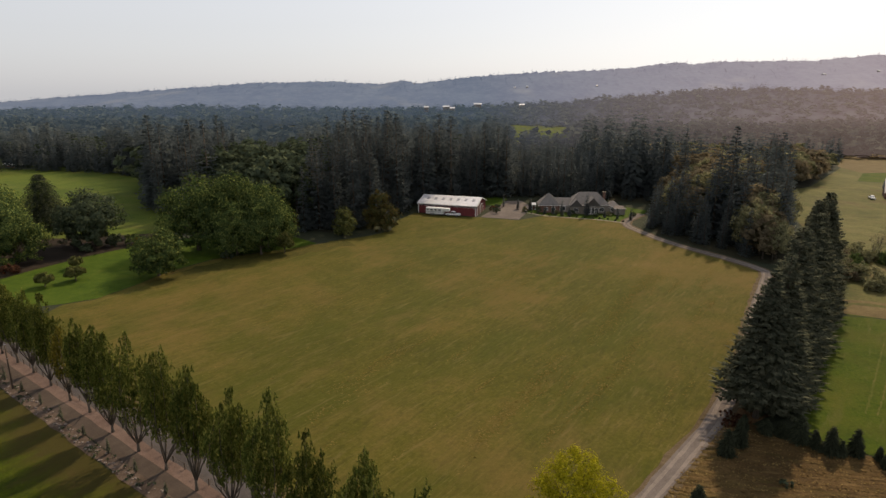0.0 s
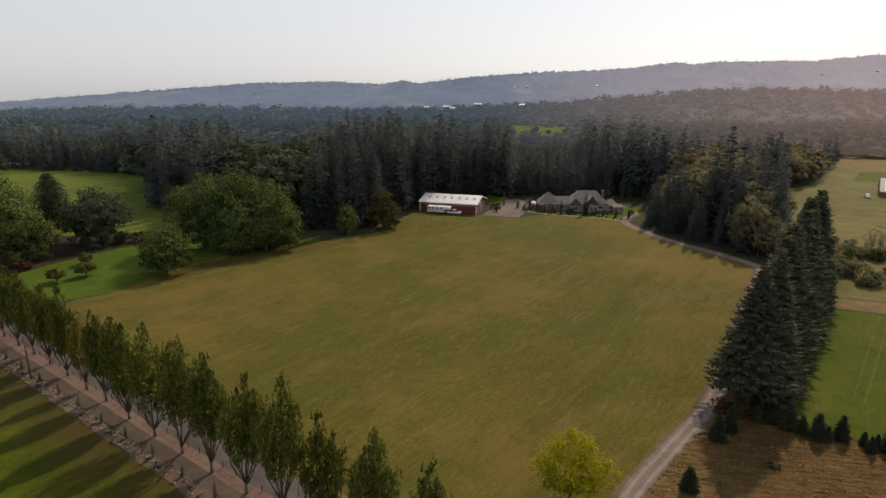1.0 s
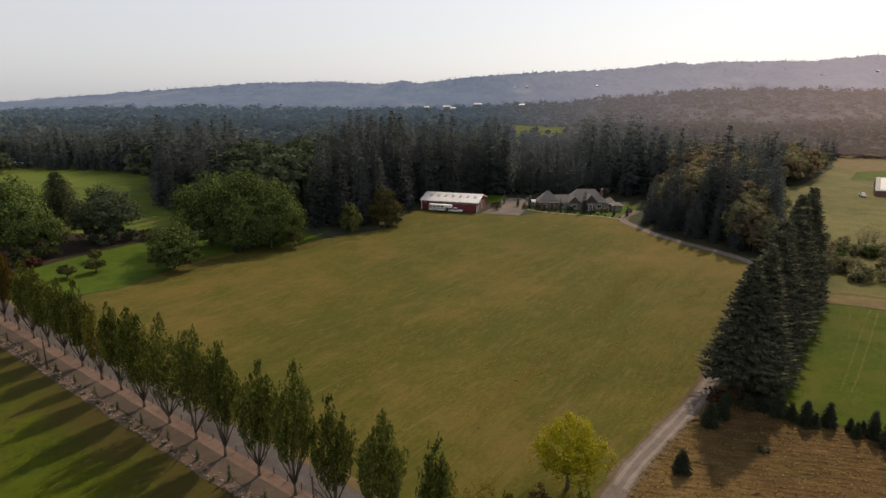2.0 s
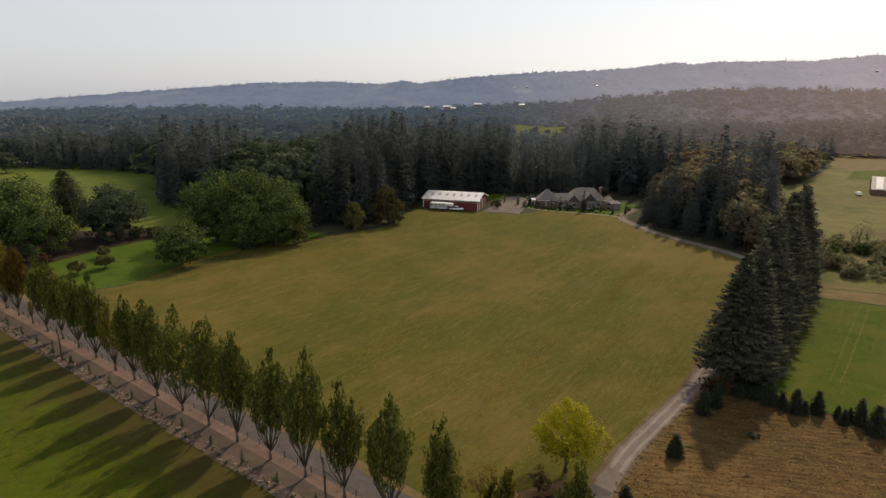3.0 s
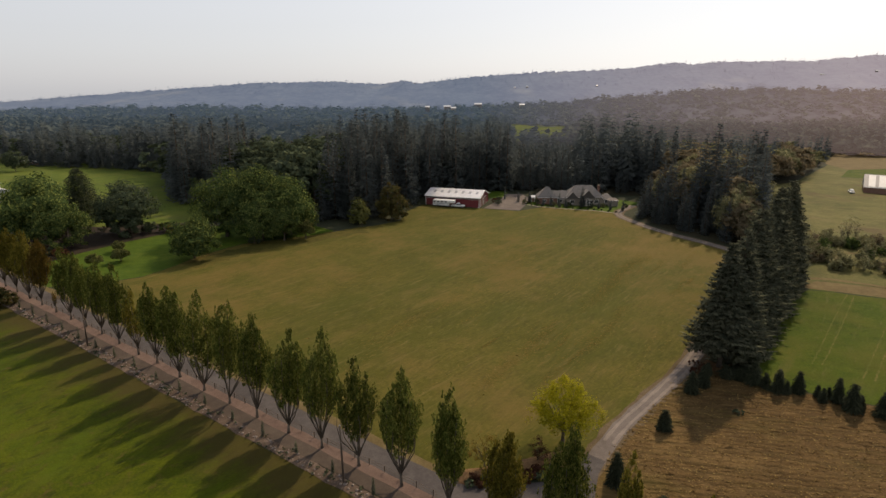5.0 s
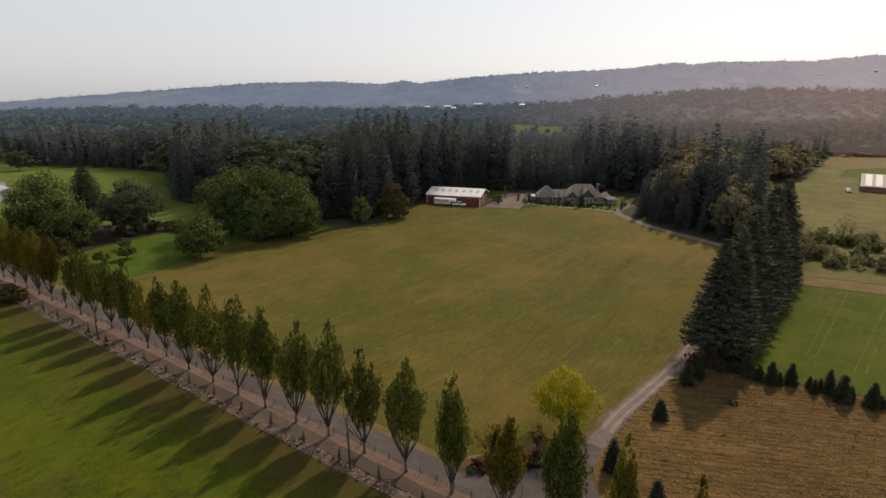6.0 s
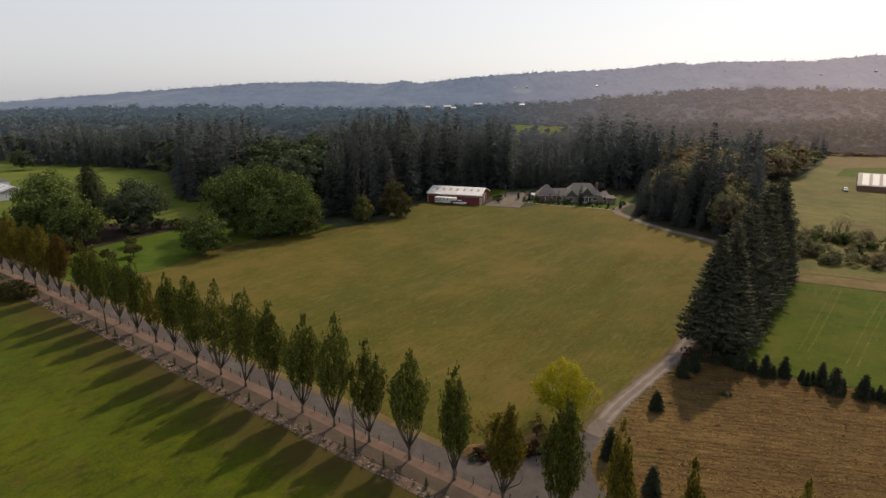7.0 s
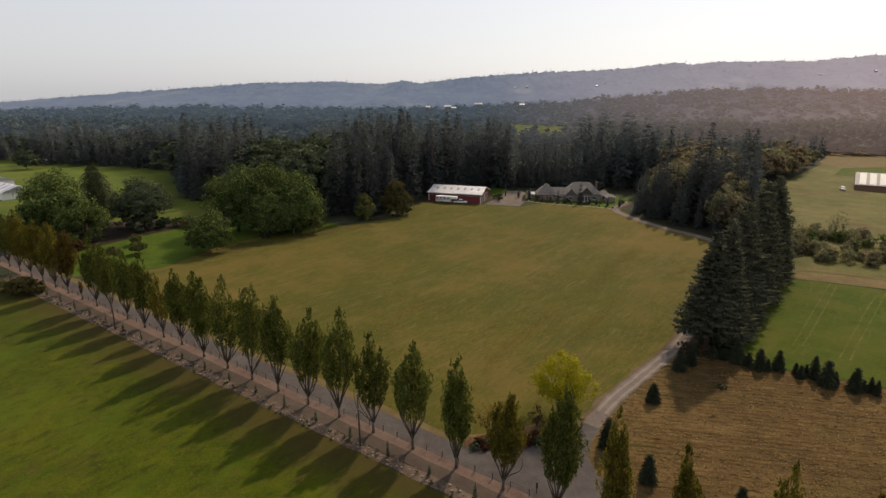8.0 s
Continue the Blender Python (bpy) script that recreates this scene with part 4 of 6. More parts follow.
def wood_stuff(name, places, heights, template_v, template_f, mat, label, seed, spread=1.0):
    """Many trees joined as one wood that nobody could count."""
    rng = np.random.default_rng(seed)
    n, k = len(places), len(template_v)
    a = rng.uniform(0, 6.283, n)
    c, s = np.cos(a)[:, None], np.sin(a)[:, None]
    t = template_v
    w = (heights * spread * rng.uniform(0.8, 1.25, n))[:, None]
    x = places[:, :1] + w * (c * t[None, :, 0] - s * t[None, :, 1])
    y = places[:, 1:2] + w * (s * t[None, :, 0] + c * t[None, :, 1])
    z = Z(places[:, 0], places[:, 1])[:, None] - 0.2 + heights[:, None] * t[None, :, 2]
    if places.shape[1] > 2:
        z = places[:, 2:3] + heights[:, None] * t[None, :, 2]
    v = np.stack([x, y, z], -1).reshape(-1, 3)
    f = (template_f[None] + (np.arange(n) * k)[:, None, None]).reshape(-1, template_f.shape[1])
    return tagged(new(name, mesh_from(name, v, f, mat)), label, "wood", "", "stuff")


far_fir_v, far_fir_f = conifer_mesh(1.0, 0.17, 7, 5, 0, 4, 0.02, 0.3, 0.9, 0.3)
rg = np.random.default_rng(12)
lob = [(0, 0, 0.58, 0.3, 0.3, 0.38), (0.12, 0.05, 0.45, 0.25, 0.25, 0.3)]
c, w = crown_points(lob, 34, rg, 0.3, 0.6, True, 4)
far_leaf_v, far_leaf_f = leaves(c, 0.15, rg, facing=w)

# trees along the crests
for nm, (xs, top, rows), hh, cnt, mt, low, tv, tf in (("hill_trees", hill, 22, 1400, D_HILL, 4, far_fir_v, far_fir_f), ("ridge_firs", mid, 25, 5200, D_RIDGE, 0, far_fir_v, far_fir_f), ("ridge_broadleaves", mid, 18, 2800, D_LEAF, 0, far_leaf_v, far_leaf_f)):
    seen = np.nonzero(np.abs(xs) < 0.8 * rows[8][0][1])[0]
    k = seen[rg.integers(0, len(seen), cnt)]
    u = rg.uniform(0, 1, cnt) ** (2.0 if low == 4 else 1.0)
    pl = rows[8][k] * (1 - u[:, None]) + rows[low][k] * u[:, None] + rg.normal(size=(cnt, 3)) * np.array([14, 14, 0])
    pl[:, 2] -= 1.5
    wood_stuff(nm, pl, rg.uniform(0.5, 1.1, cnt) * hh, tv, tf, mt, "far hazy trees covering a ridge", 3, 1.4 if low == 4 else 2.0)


# the wooded plain between the near forest and the ridge
n = 6500
pl = np.stack([rg.uniform(-1, 1, n), rg.uniform(0, 1, n)], 1)
dd = 505 + 680 * pl[:, 1] ** 1.1
plain = np.stack([pl[:, 0] * (dd * 0.95 + 60), dd], 1)
stand = np.array([noise.noise(Vector((a / 130, b / 75, 2.2))) for a, b in plain])
way = plain[:, 0] / (plain[:, 1] + 15)
glade = (way > 0.118) & (way < 0.215) & (plain[:, 1] > 560) & (plain[:, 1] < 1120)
keep = (stand > -0.28) & ~glade
plain, stand = plain[keep], stand[keep]
hh = rg.uniform(10, 24, len(plain)) * (1 + 0.45 * np.clip(stand, -0.5, 0.8))
kind = np.array([noise.noise(Vector((a / 90, b / 60, 7.7))) for a, b in plain]) + rg.normal(size=len(plain)) * 0.18 > -0.08
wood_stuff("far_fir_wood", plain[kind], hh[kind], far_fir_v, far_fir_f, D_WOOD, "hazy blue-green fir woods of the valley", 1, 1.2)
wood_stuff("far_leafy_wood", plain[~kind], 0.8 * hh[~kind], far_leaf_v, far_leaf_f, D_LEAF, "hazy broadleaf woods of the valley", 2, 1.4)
zone("far_clearing", [(74, 600), (140, 600), (244, 1110), (124, 1110)], M_RIGHT, 0.05, "bright green clearing far in the woods", 60)

# ---- near forest ----
FOREST = [
    [(-40, 203), (-27, 214), (-14, 240), (-12, 250), (6, 262), (34, 268), (60, 262), (90, 252), (84, 228), (75, 214), (76, 200), (80.5, 189), (86, 180), (91, 172), (97, 166), (108, 172), (122, 200), (150, 262), (168, 294),
     (202, 322), (295, 442), (372, 546), (520, 580), (520, 640), (-230, 620), (-420, 480), (-430, 420), (-330, 398), (-250, 362), (-172, 338), (-146, 296), (-118, 250), (-100, 226), (-64, 212)],
]
FLOOR = FOREST[0][:-9] + [(-420, 452), (-330, 426), (-245, 394), (-158, 356), (-128, 296), (-100, 250), (-88, 228), (-62, 214)]
zone("forest_floor", FLOOR, M_FLOOR, 0.1, "dark needle-strewn forest floor", 40.0)
sp = 6.0
gy0 = 165.0
rows_i = 0
rf = np.random.default_rng(21)
cand = []
y = gy0
while y < 520:
    step = sp if y < 300 else 8.0 if y < 380 else 11.0
    x = -430.0 + (step / 2 if rows_i % 2 else 0)
    while x < 520:
        cand.append((x + rf.uniform(-0.36, 0.36) * step, y + rf.uniform(-0.36, 0.36) * step))
        x += step
    y += step * 0.9
    rows_i += 1
cand = np.array(cand)
cand = cand[inside(cand[:, 0], cand[:, 1], FOREST[0])]
# keep what stands in the view's reach
cand = cand[(np.abs(cand[:, 0]) < 0.86 * (cand[:, 1] + 30) + 25)]
pn = np.array([noise.noise(Vector((a / 38, b / 38, 0.5))) for a, b in cand])
leafy = ((pn > 0.22) & (cand[:, 1] > 400)) | ((cand[:, 0] > 96) & (cand[:, 0] - 96 > (cand[:, 1] - 170) * 0.28)) | ((cand[:, 0] > 120) & (cand[:, 1] > 300) & (pn > -0.25))
leafy |= (cand[:, 0] > -90) & (cand[:, 0] < -52) & (cand[:, 1] < 285)
leafy |= (cand[:, 0] > 88) & (cand[:, 1] < 270) & (pn > -0.05)
leafy &= ~((cand[:, 0] > 105) & (pn < -0.12))
# a closed edge towards the west pasture
edge_w = smooth_line([(-116, 236), (-124, 248), (-143, 282), (-170, 331), (-195, 352), (-230, 373), (-270, 392), (-330, 402), (-400, 415)], 4.2)
edge_p = np.array([(p.x + rf.uniform(-1.5, 3.0), p.y + rf.uniform(-1.0, 4.0)) for p in edge_w])
cand, leafy = np.concatenate([cand, edge_p]), np.concatenate([leafy, rf.uniform(size=len(edge_p)) < 0.08])
# no tree inside the buildings' yards
order = np.argsort(np.hypot(cand[:, 0], cand[:, 1] + 15))
cand, leafy = cand[order], leafy[order]


DRIVE_EDGE = [(97, 163), (91.5, 161), (77, 187.5), (69, 216), (80, 232), (84, 240)]


def forest_height(x, y):
    h = (35.5 if x < 75 else 37.5) * (1 + 0.2 * noise.noise(Vector((x / 21, y / 21, 3.3))))
    if -90 < x < -52 and y < 285:
        h = 39
    if 30 < x < 75 and y < 330:
        h = 25
    if x > 105:
        h = 31
    h *= (1 + 0.12 * noise.noise(Vector((x / 70, y / 70, 8.8)))) * max(0.55, 1 - 0.0014 * max(0, y - 265))
    way = x / (y + 15)
    if -0.34 < way < -0.235 and y > 280:
        h = min(h, 19)  # a saddle of young wood
    if 0.105 < way < 0.225:
        h = min(h, max(8, 29.5 - 0.078 * (y - 262)))  # lower wood before the clearing
    if 74 < x < 92 and 238 < y < 265:
        h = min(h, 10)
    # low growth first along the drive, the house and the lawn
    for (ax, ay), (bx, by) in zip(DRIVE_EDGE[:-1], DRIVE_EDGE[1:]):
        t = min(1, max(0, ((x - ax) * (bx - ax) + (y - ay) * (by - ay)) / ((bx - ax) ** 2 + (by - ay) ** 2)))
        h = min(h, 8 + 1.0 * math.hypot(x - ax - t * (bx - ax), y - ay - t * (by - ay)))
    return h


fir_kinds = [layered_fir_mesh(1.0, 0.135 + 0.014 * k, 30, 8, 4, 40 + k, 0.03, 0.55 + 0.06 * k, 0.3, 0.5) for k in range(4)]
back_kinds = [conifer_mesh(1.0, 0.135 + 0.016 * k, 19, 6, 1, 50 + k, 0.04, 0.35, 0.5, 0.4) for k in range(3)]
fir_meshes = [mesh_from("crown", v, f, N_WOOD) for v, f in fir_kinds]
fir_trunk = Shape().tube([(0, 0, -0.012), (0, 0, 0.3), (0, 0, 0.95)], [0.016, 0.012, 0.002], 6).mesh("trunk", M_BARK, smooth=True)
leaf_kinds, back_leaf = [], []
for k in range(3):
    lob = [(0, 0, 0.62, 0.26, 0.26, 0.34), (0.16, 0.06, 0.5, 0.22, 0.22, 0.3), (-0.14, 0.12, 0.55, 0.22, 0.2, 0.3), (0.02, -0.17, 0.45, 0.22, 0.2, 0.28)]
    c, w = crown_points(lob, 2000, rf, 0.3, 0.6, True, 22)
    leaf_kinds.append(leaves(c, 0.026, rf, facing=w))
    c, w = crown_points(lob, 520, rf, 0.32, 0.65, True, 13)
    back_leaf.append(leaves(c, 0.046, rf, facing=w))
leaf_meshes = [mesh_from("crown", *leaf_kinds[k], (L_DARK, L_AUTUMN, L_SHRUB)[k]) for k in range(3)]
leaf_trunk = Shape().tube([(0, 0, -0.012), (0.005, 0, 0.3), (0, 0, 0.7)], [0.024, 0.017, 0.005], 6).mesh("trunk", M_BARK, smooth=True)

NEAR = 300
for k in range(min(NEAR, len(cand))):
    x, y = cand[k]
    h = forest_height(x, y) * rf.uniform(0.68, 1.1) * (0.7 if leafy[k] else 1.0)
    ob = thing("forest_broadleaf" if leafy[k] else "forest_fir", Matrix.LocRotScale(P(x, y), Euler((0, 0, rf.uniform(0, 6.28))), (h * rf.uniform(0.85, 1.25), h * rf.uniform(0.85, 1.25), h)),
               "dull olive broadleaf tree at the forest edge" if leafy[k] else "tall dark fir at the forest edge", "tree", "forest trees")
    j = int(rf.integers(0, 3 if leafy[k] else 4))
    if leafy[k]:
        j = int(rf.integers(1, 3)) if x > 60 else 0
    part("trunk", leaf_trunk if leafy[k] else fir_trunk, ob)
    part("crown", (leaf_meshes if leafy[k] else fir_meshes)[j], ob)
rest, lrest = cand[NEAR:], leafy[NEAR:]
fh = np.array([forest_height(a, b) for a, b in rest]) * rf.uniform(0.65, 1.1, len(rest))
pick = rf.integers(0, 4, len(rest))
for k in range(3):
    m = ~lrest & (pick % 3 == k)
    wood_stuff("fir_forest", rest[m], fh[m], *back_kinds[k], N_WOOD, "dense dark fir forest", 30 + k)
for k in range(2):
    m = lrest & (pick % 2 == k)
    east = rest[:, 0] > 90
    lv, lf = back_leaf[k]
    wood_stuff("leafy_forest", rest[m & east], 0.66 * fh[m & east], lv, lf, (L_AUTUMN, L_SHRUB)[k], "autumn-tinted broadleaf forest", 40 + k, 1.15)
    wood_stuff("leafy_forest", rest[m & ~east], 0.66 * fh[m & ~east], lv, lf, L_DARK, "dull green broadleaf forest", 50 + k, 1.15)


def on_slope(land, dist, depth, base, seed, side, drop):
    """The place on a ridge's face seen in a given direction (in the skyline's units)."""
    xs, top, rows = land
    best = None
    for j in np.linspace(0.02, 0.98, 90):
        yy = dist - depth * (1 - j)
        xx = (side - 784) / FOCAL * yy
        zz = base + (np.interp(xx, xs, top) - base) * j ** 0.8
        miss = abs(HORIZON - (zz - EYE_Z) / yy * FOCAL - drop)
        if best is None or miss < best[0]:
            best = (miss, xx, yy + 60 * math.sin(xx / 330 + seed), zz)
    return best[1:]


# white houses on the far hillside and the ridge
for k, (u, v, L) in enumerate(((1428, 137, 60), (905, 158, 26), (926, 157, 30), (1512, 132, 34), (1480, 171, 26), (735, 150, 20), (1045, 155, 24))):
    x, y, z = on_slope(hill, 4000, 900, -30, 3, u, v)
    ob = thing("hill_house", Matrix.Translation((x, y, z + 2)), "far white-roofed house on the hazy hillside", "house", "hill houses")
    part("wall", Shape().box(0, 0, -20, L * 0.4, 9, 23).mesh("wall", M_STUCCO), ob)
    part("roof", Shape().prism([(-6, 2.6), (0, 6 + k % 3), (6, 2.6), (6, 3.0), (0, 6.4 + k % 3), (-6, 3.0)], -L * 0.22, L * 0.22).mesh("roof", M_ROOF), ob)
for k, (u, v, L) in enumerate(((757, 191, 13), (790, 190, 20), (800, 193, 14), (842, 185, 22), (916, 188, 14))):
    x, y, z = on_slope(mid, 1800, 720, -20, 5, u, v + 6)
    ob = thing("far_house", Matrix.Translation((x, y - 12, z + 10)), "far white-roofed house among hazy woods", "house", "far houses")
    part("wall", Shape().box(0, 0, -16, L * 0.9, 11, 20).mesh("wall", M_STUCCO), ob)
    part("roof", Shape().prism([(-6.5, 3.8), (0, 6.6), (6.5, 3.8), (6.5, 4.2), (0, 7.1), (-6.5, 4.2)], -L / 2, L / 2).mesh("roof", M_ROOF), ob)


# ---- trees round the field ----
def upright(x, y, turn=0.0, lean=(0, 0), up=0.0, scale=1.0):
    return Matrix.LocRotScale(P(x, y, up), Euler((radians(lean[0]), radians(lean[1]), radians(turn)), "XYZ"), (scale, scale, scale))


rp = random.Random(5)
ROW = [  # place, height, how turned its leaves are
    (30.5, 22.4, 18.4, 1), (24.0, 27.1, 16.0, 1), (17.5, 31.7, 18.2, 1), (11.0, 36.4, 18.2, 0), (4.5, 41.0, 15.0, 1), (-1.8, 45.8, 18.1, 0), (-8.3, 50.3, 17.2, 0), (-14.8, 54.7, 16.4, 0),
    (-21.0, 59.0, 19.0, 0), (-27.1, 63.0, 17.6, 0), (-33.4, 67.4, 17.8, 0), (-39.5, 71.8, 18.6, 0), (-45.6, 76.2, 19.0, 0), (-52.1, 81.1, 18.3, 0), (-59.0, 86.8, 17.4, 0), (-64.5, 90.5, 13.9, 1),
    (-71.1, 95.6, 17.4, 0), (-77.5, 100.5, 16.8, 0), (-83.3, 104.6, 17.2, 0), (-89.2, 108.6, 17.4, 0), (-101.8, 117.6, 16.5, 2), (-108.0, 122.2, 17.5, 1), (-114.3, 126.8, 17.2, 1), (-120.5, 131.2, 18.0, 1),
    (-126.8, 135.6, 18.0, 1), (-133.0, 140.2, 18.5, 0), (-139.2, 144.6, 18.5, 0), (37.0, 17.8, 17.0, 1)]
for k, (x, y, h, turned) in enumerate(ROW):
    mat = L_RUST if turned == 2 else L_YELLOWING if turned == 1 else L_POPLAR
    w = (6.2 if x < -10 else 5.5) + rp.uniform(-0.5, 0.6) + (2.0 if -47 < x < -36 else 0.4 if -60 < x < -47 else 0)
    if x > 14:
        w = 3.9 + rp.uniform(-0.2, 0.4)
    n = 10500 if x > 14 else 12500
    w *= 1.08
    if h < 14.5:
        w, n = 3.8, 4200
    if k == 3:
        w, n = 6.4, 14000
    poplar(h, w, n, mat, 100 + k, upright(x, y, rp.uniform(0, 360), (-1.0 + rp.uniform(-1, 1), 2.6 + rp.uniform(-1.2, 1.2))),
           ("rust-tinged columnar poplar beside the footpath", "yellowing columnar poplar beside the road", "dull green columnar poplar beside the road")[2 - turned])

conifer("fir_tree", upright(-90.5, 257.0), 32, 6.2, 44, 13, 6, 95, "tallest dark fir of the forest edge", "", N_WOOD, droop=0.25, power=0.65)

# the sapling in the gap of the row
poplar(5.0, 1.6, 260, L_RUST, 140, upright(-95.4, 113.0), "small orange poplar sapling in the row")

# yellow tree at the junction
broadleaf("yellow_maple", 11.5, [(0, 0, 6.8, 4.6, 4.4, 3.6), (-3.2, 0.6, 5.0, 2.9, 2.7, 2.6), (3.2, -0.4, 5.2, 2.9, 2.7, 2.7), (0.2, 0.4, 8.9, 2.8, 2.8, 2.2), (0, -2.6, 4.8, 2.9, 2.6, 2.5)], 12500, 0.105, L_YELLOW, 7, 2.6, 0.26, 12,
          upright(15.9, 60.2, 0, (0, 0), 0, 0.98), "bright yellow-green maple beside the drive junction")

# large trees west of the field
big = [(0, 0, 14.5, 9, 9, 8), (-5, 1, 10.5, 7.5, 7, 8.5), (5, -1, 10.5, 7.5, 7, 8.5), (0, -5, 8.5, 7, 5.5, 7), (2, 4, 12, 7, 6, 7), (-4.5, -4, 6, 5, 5, 5), (4.5, -4.5, 6, 5, 5, 5)]
for k, (x, y, s, g) in enumerate(((-78.5, 182.0, 1.0, 0), (-67.0, 185.0, 1.0, 70), (-56.5, 183.5, 0.86, 150), (-64.5, 177.0, 0.7, 30), (-57.0, 177.0, 0.56, 200))):
    broadleaf("maple_tree", 23, big, 14000, 0.28, L_MAPLE, 20 + k, 4.0, 0.55, 9, upright(x, y, g, (0, 0), 0, s) @ Matrix.Diagonal((1, 1, 1.08, 1)), "large round green maple shading the field edge", group="field edge maples")
broadleaf("maple_tree", 14, [(0, 0, 8.0, 6.4, 6.4, 5.4), (-3.4, 1, 6, 4.6, 4.4, 4.6), (3.6, -1, 5.6, 4.6, 4.4, 4.4), (0.4, -3, 5.2, 4.6, 4, 4.2), (-3, -2, 3.6, 3.5, 3.5, 3), (3, -2.6, 3.4, 3.5, 3.5, 3)], 9000, 0.25, L_MAPLE, 31, 2.2, 0.35, 9, upright(-79.7, 156.5), "round dark green maple on the orchard lawn")
broadleaf("oak_tree", 15.5, [(0, 0, 9.5, 7.5, 7, 5.5), (-4.4, 1, 7, 5.2, 5, 5), (4.6, -1, 7, 5.4, 5, 5), (0.4, -3, 6, 5, 4.6, 4.6), (-4, -2.4, 3.8, 4.5, 4, 3.2), (4, -2.4, 3.8, 4.5, 4, 3.2), (0, -2, 2.4, 6, 5, 2.4), (-2, 0, 4.5, 6, 5.5, 4)], 11500, 0.27, L_DARK, 32, 2.6, 0.4, 9, upright(-116.0, 188.0, 0, (0, 0), 0, 1.22), "dark spreading oak behind the orchard")
for k, (x, y, h) in enumerate(((-139.5, 173.0, 1.36), (-127.0, 167.5, 0.95), (-147.0, 186.0, 1.3))):
    broadleaf("oak_tree", 17, [(0, 0, 10.5, 7.2, 7, 6), (-4, 1, 8, 5.4, 5, 5.4), (4.2, -1, 7.5, 5.4, 5, 5.4), (0.4, -3, 6.5, 5, 4.6, 5), (-3.6, -3, 4, 4, 4, 3.6), (3.4, -3, 4, 4, 4, 3.6)], 10000, 0.27, L_MAPLE, 35 + k, 2.6, 0.42, 9, upright(x, y, 60 * k, (0, 0), 0, h), "tall leafy green tree beside the farm buildings")
conifer("cedar_tree", upright(-147.0, 212.0), 20.5, 11.0, 34, 19, 10, 61, "dark broad conifer behind the leafy trees", "", N_YOUNG, droop=0.22, power=0.62)
broadleaf("small_maple", 10, [(0, 0, 5.8, 3.5, 3.5, 4.1), (-1.2, 0.4, 3.8, 3.2, 3, 3.2), (1.3, -0.4, 3.8, 3.2, 3, 3.2), (0, -0.8, 1.8, 3.4, 2.8, 1.9)], 5200, 0.2, L_OLIVE, 41, 1.0, 0.2, 6, upright(-34.4, 199.5), "small round olive tree at the forest edge")
broadleaf("turning_maple", 14, [(0, 0, 9.6, 3.8, 3.8, 5), (-2.2, 0.4, 5.6, 4.2, 4, 4.8), (2.6, -0.8, 5.2, 4.4, 4.2, 4.8), (0, -1.0, 2.4, 5.4, 4.4, 2.6)], 9000, 0.22, L_TURNING, 42, 1.2, 0.28, 7, upright(-22.6, 207.5), "autumn-tinted maple at the forest edge")
broadleaf("young_maple", 7, [(0, 0, 4.4, 2.9, 2.7, 2.4), (1.2, -0.4, 3.4, 2.0, 2.0, 1.8), (-1.2, 0.3, 3.2, 2.0, 1.9, 1.7)], 2400, 0.19, L_OLIVE, 43, 1.3, 0.14, 6, upright(-50.0, 178.5), "young olive-yellow maple under the large maples")
shrub("edge_bush", upright(-66, 172.5), [(0, 0, 1.2, 2.0, 1.6, 1.3)], 700, 0.24, L_DARK, 4, "dark low bush under the maples")
for k, (x, y, s) in enumerate(((-105.9, 147.8, 1.0), (-100.8, 152.9, 1.05), (-107.0, 163.5, 0.9))):
    broadleaf("apple_tree", 3.6, [(0, 0, 2.4, 2.3, 2.2, 1.5), (-1.0, 0.3, 2.1, 1.6, 1.5, 1.2), (1.1, -0.2, 2.2, 1.6, 1.5, 1.2)], 2600, 0.16, L_OLIVE, 50 + k, 1.2, 0.16, 6, upright(x, y, 70 * k, (0, 0), 0, s), "small spreading apple tree on the orchard lawn", group="apple trees")
for k, (x, y, r, mt, lb) in enumerate(((-98, 186.5, 2.6, L_DARK, "dark hedge bush behind the orchard"), (-103, 189, 2.8, L_MAPLE, "green hedge bush behind the orchard"), (-92.5, 183.5, 2.7, L_RED, "reddish bush beside the orchard lawn"),
                                       (-109, 187.5, 2.4, L_DARK, "dark hedge bush behind the orchard"), (-123, 158.5, 2.2, L_RED, "reddish garden bush by the lane"), (-128, 160, 2.4, L_DARK, "dark garden bush by the lane"), (-114, 180, 1.8, L_DARK, "dark low bush behind the orchard"))):
    shrub("hedge_bush", upright(x, y), [(0, 0, r * 0.6, r, r * 0.9, r * 0.7), (r * 0.7, 0.3, r * 0.5, r * 0.7, r * 0.6, r * 0.5)], 1100, 0.25, mt, 60 + k, lb, "orchard hedge")
shrub("smoke_bush", upright(-100.3, 187.0), [(0, 0, 1.5, 2.2, 2.0, 1.6), (1.2, 0.2, 1.2, 1.5, 1.4, 1.2)], 1300, 0.17, L_RUST, 75, "orange-red autumn bush beside the orchard lawn")
shrub("yew_bush", upright(-113.0, 117.0), [(0, 0, 2.4, 4.4, 3.8, 2.3), (2.6, 0.5, 1.9, 2.8, 2.6, 1.9), (-2.8, -0.4, 1.9, 2.8, 2.6, 1.9)], 7000, 0.15, L_TURNING, 71, "large dark clipped bush beside the lane")

# ---- firs by the drive ----
rq = random.Random(14)
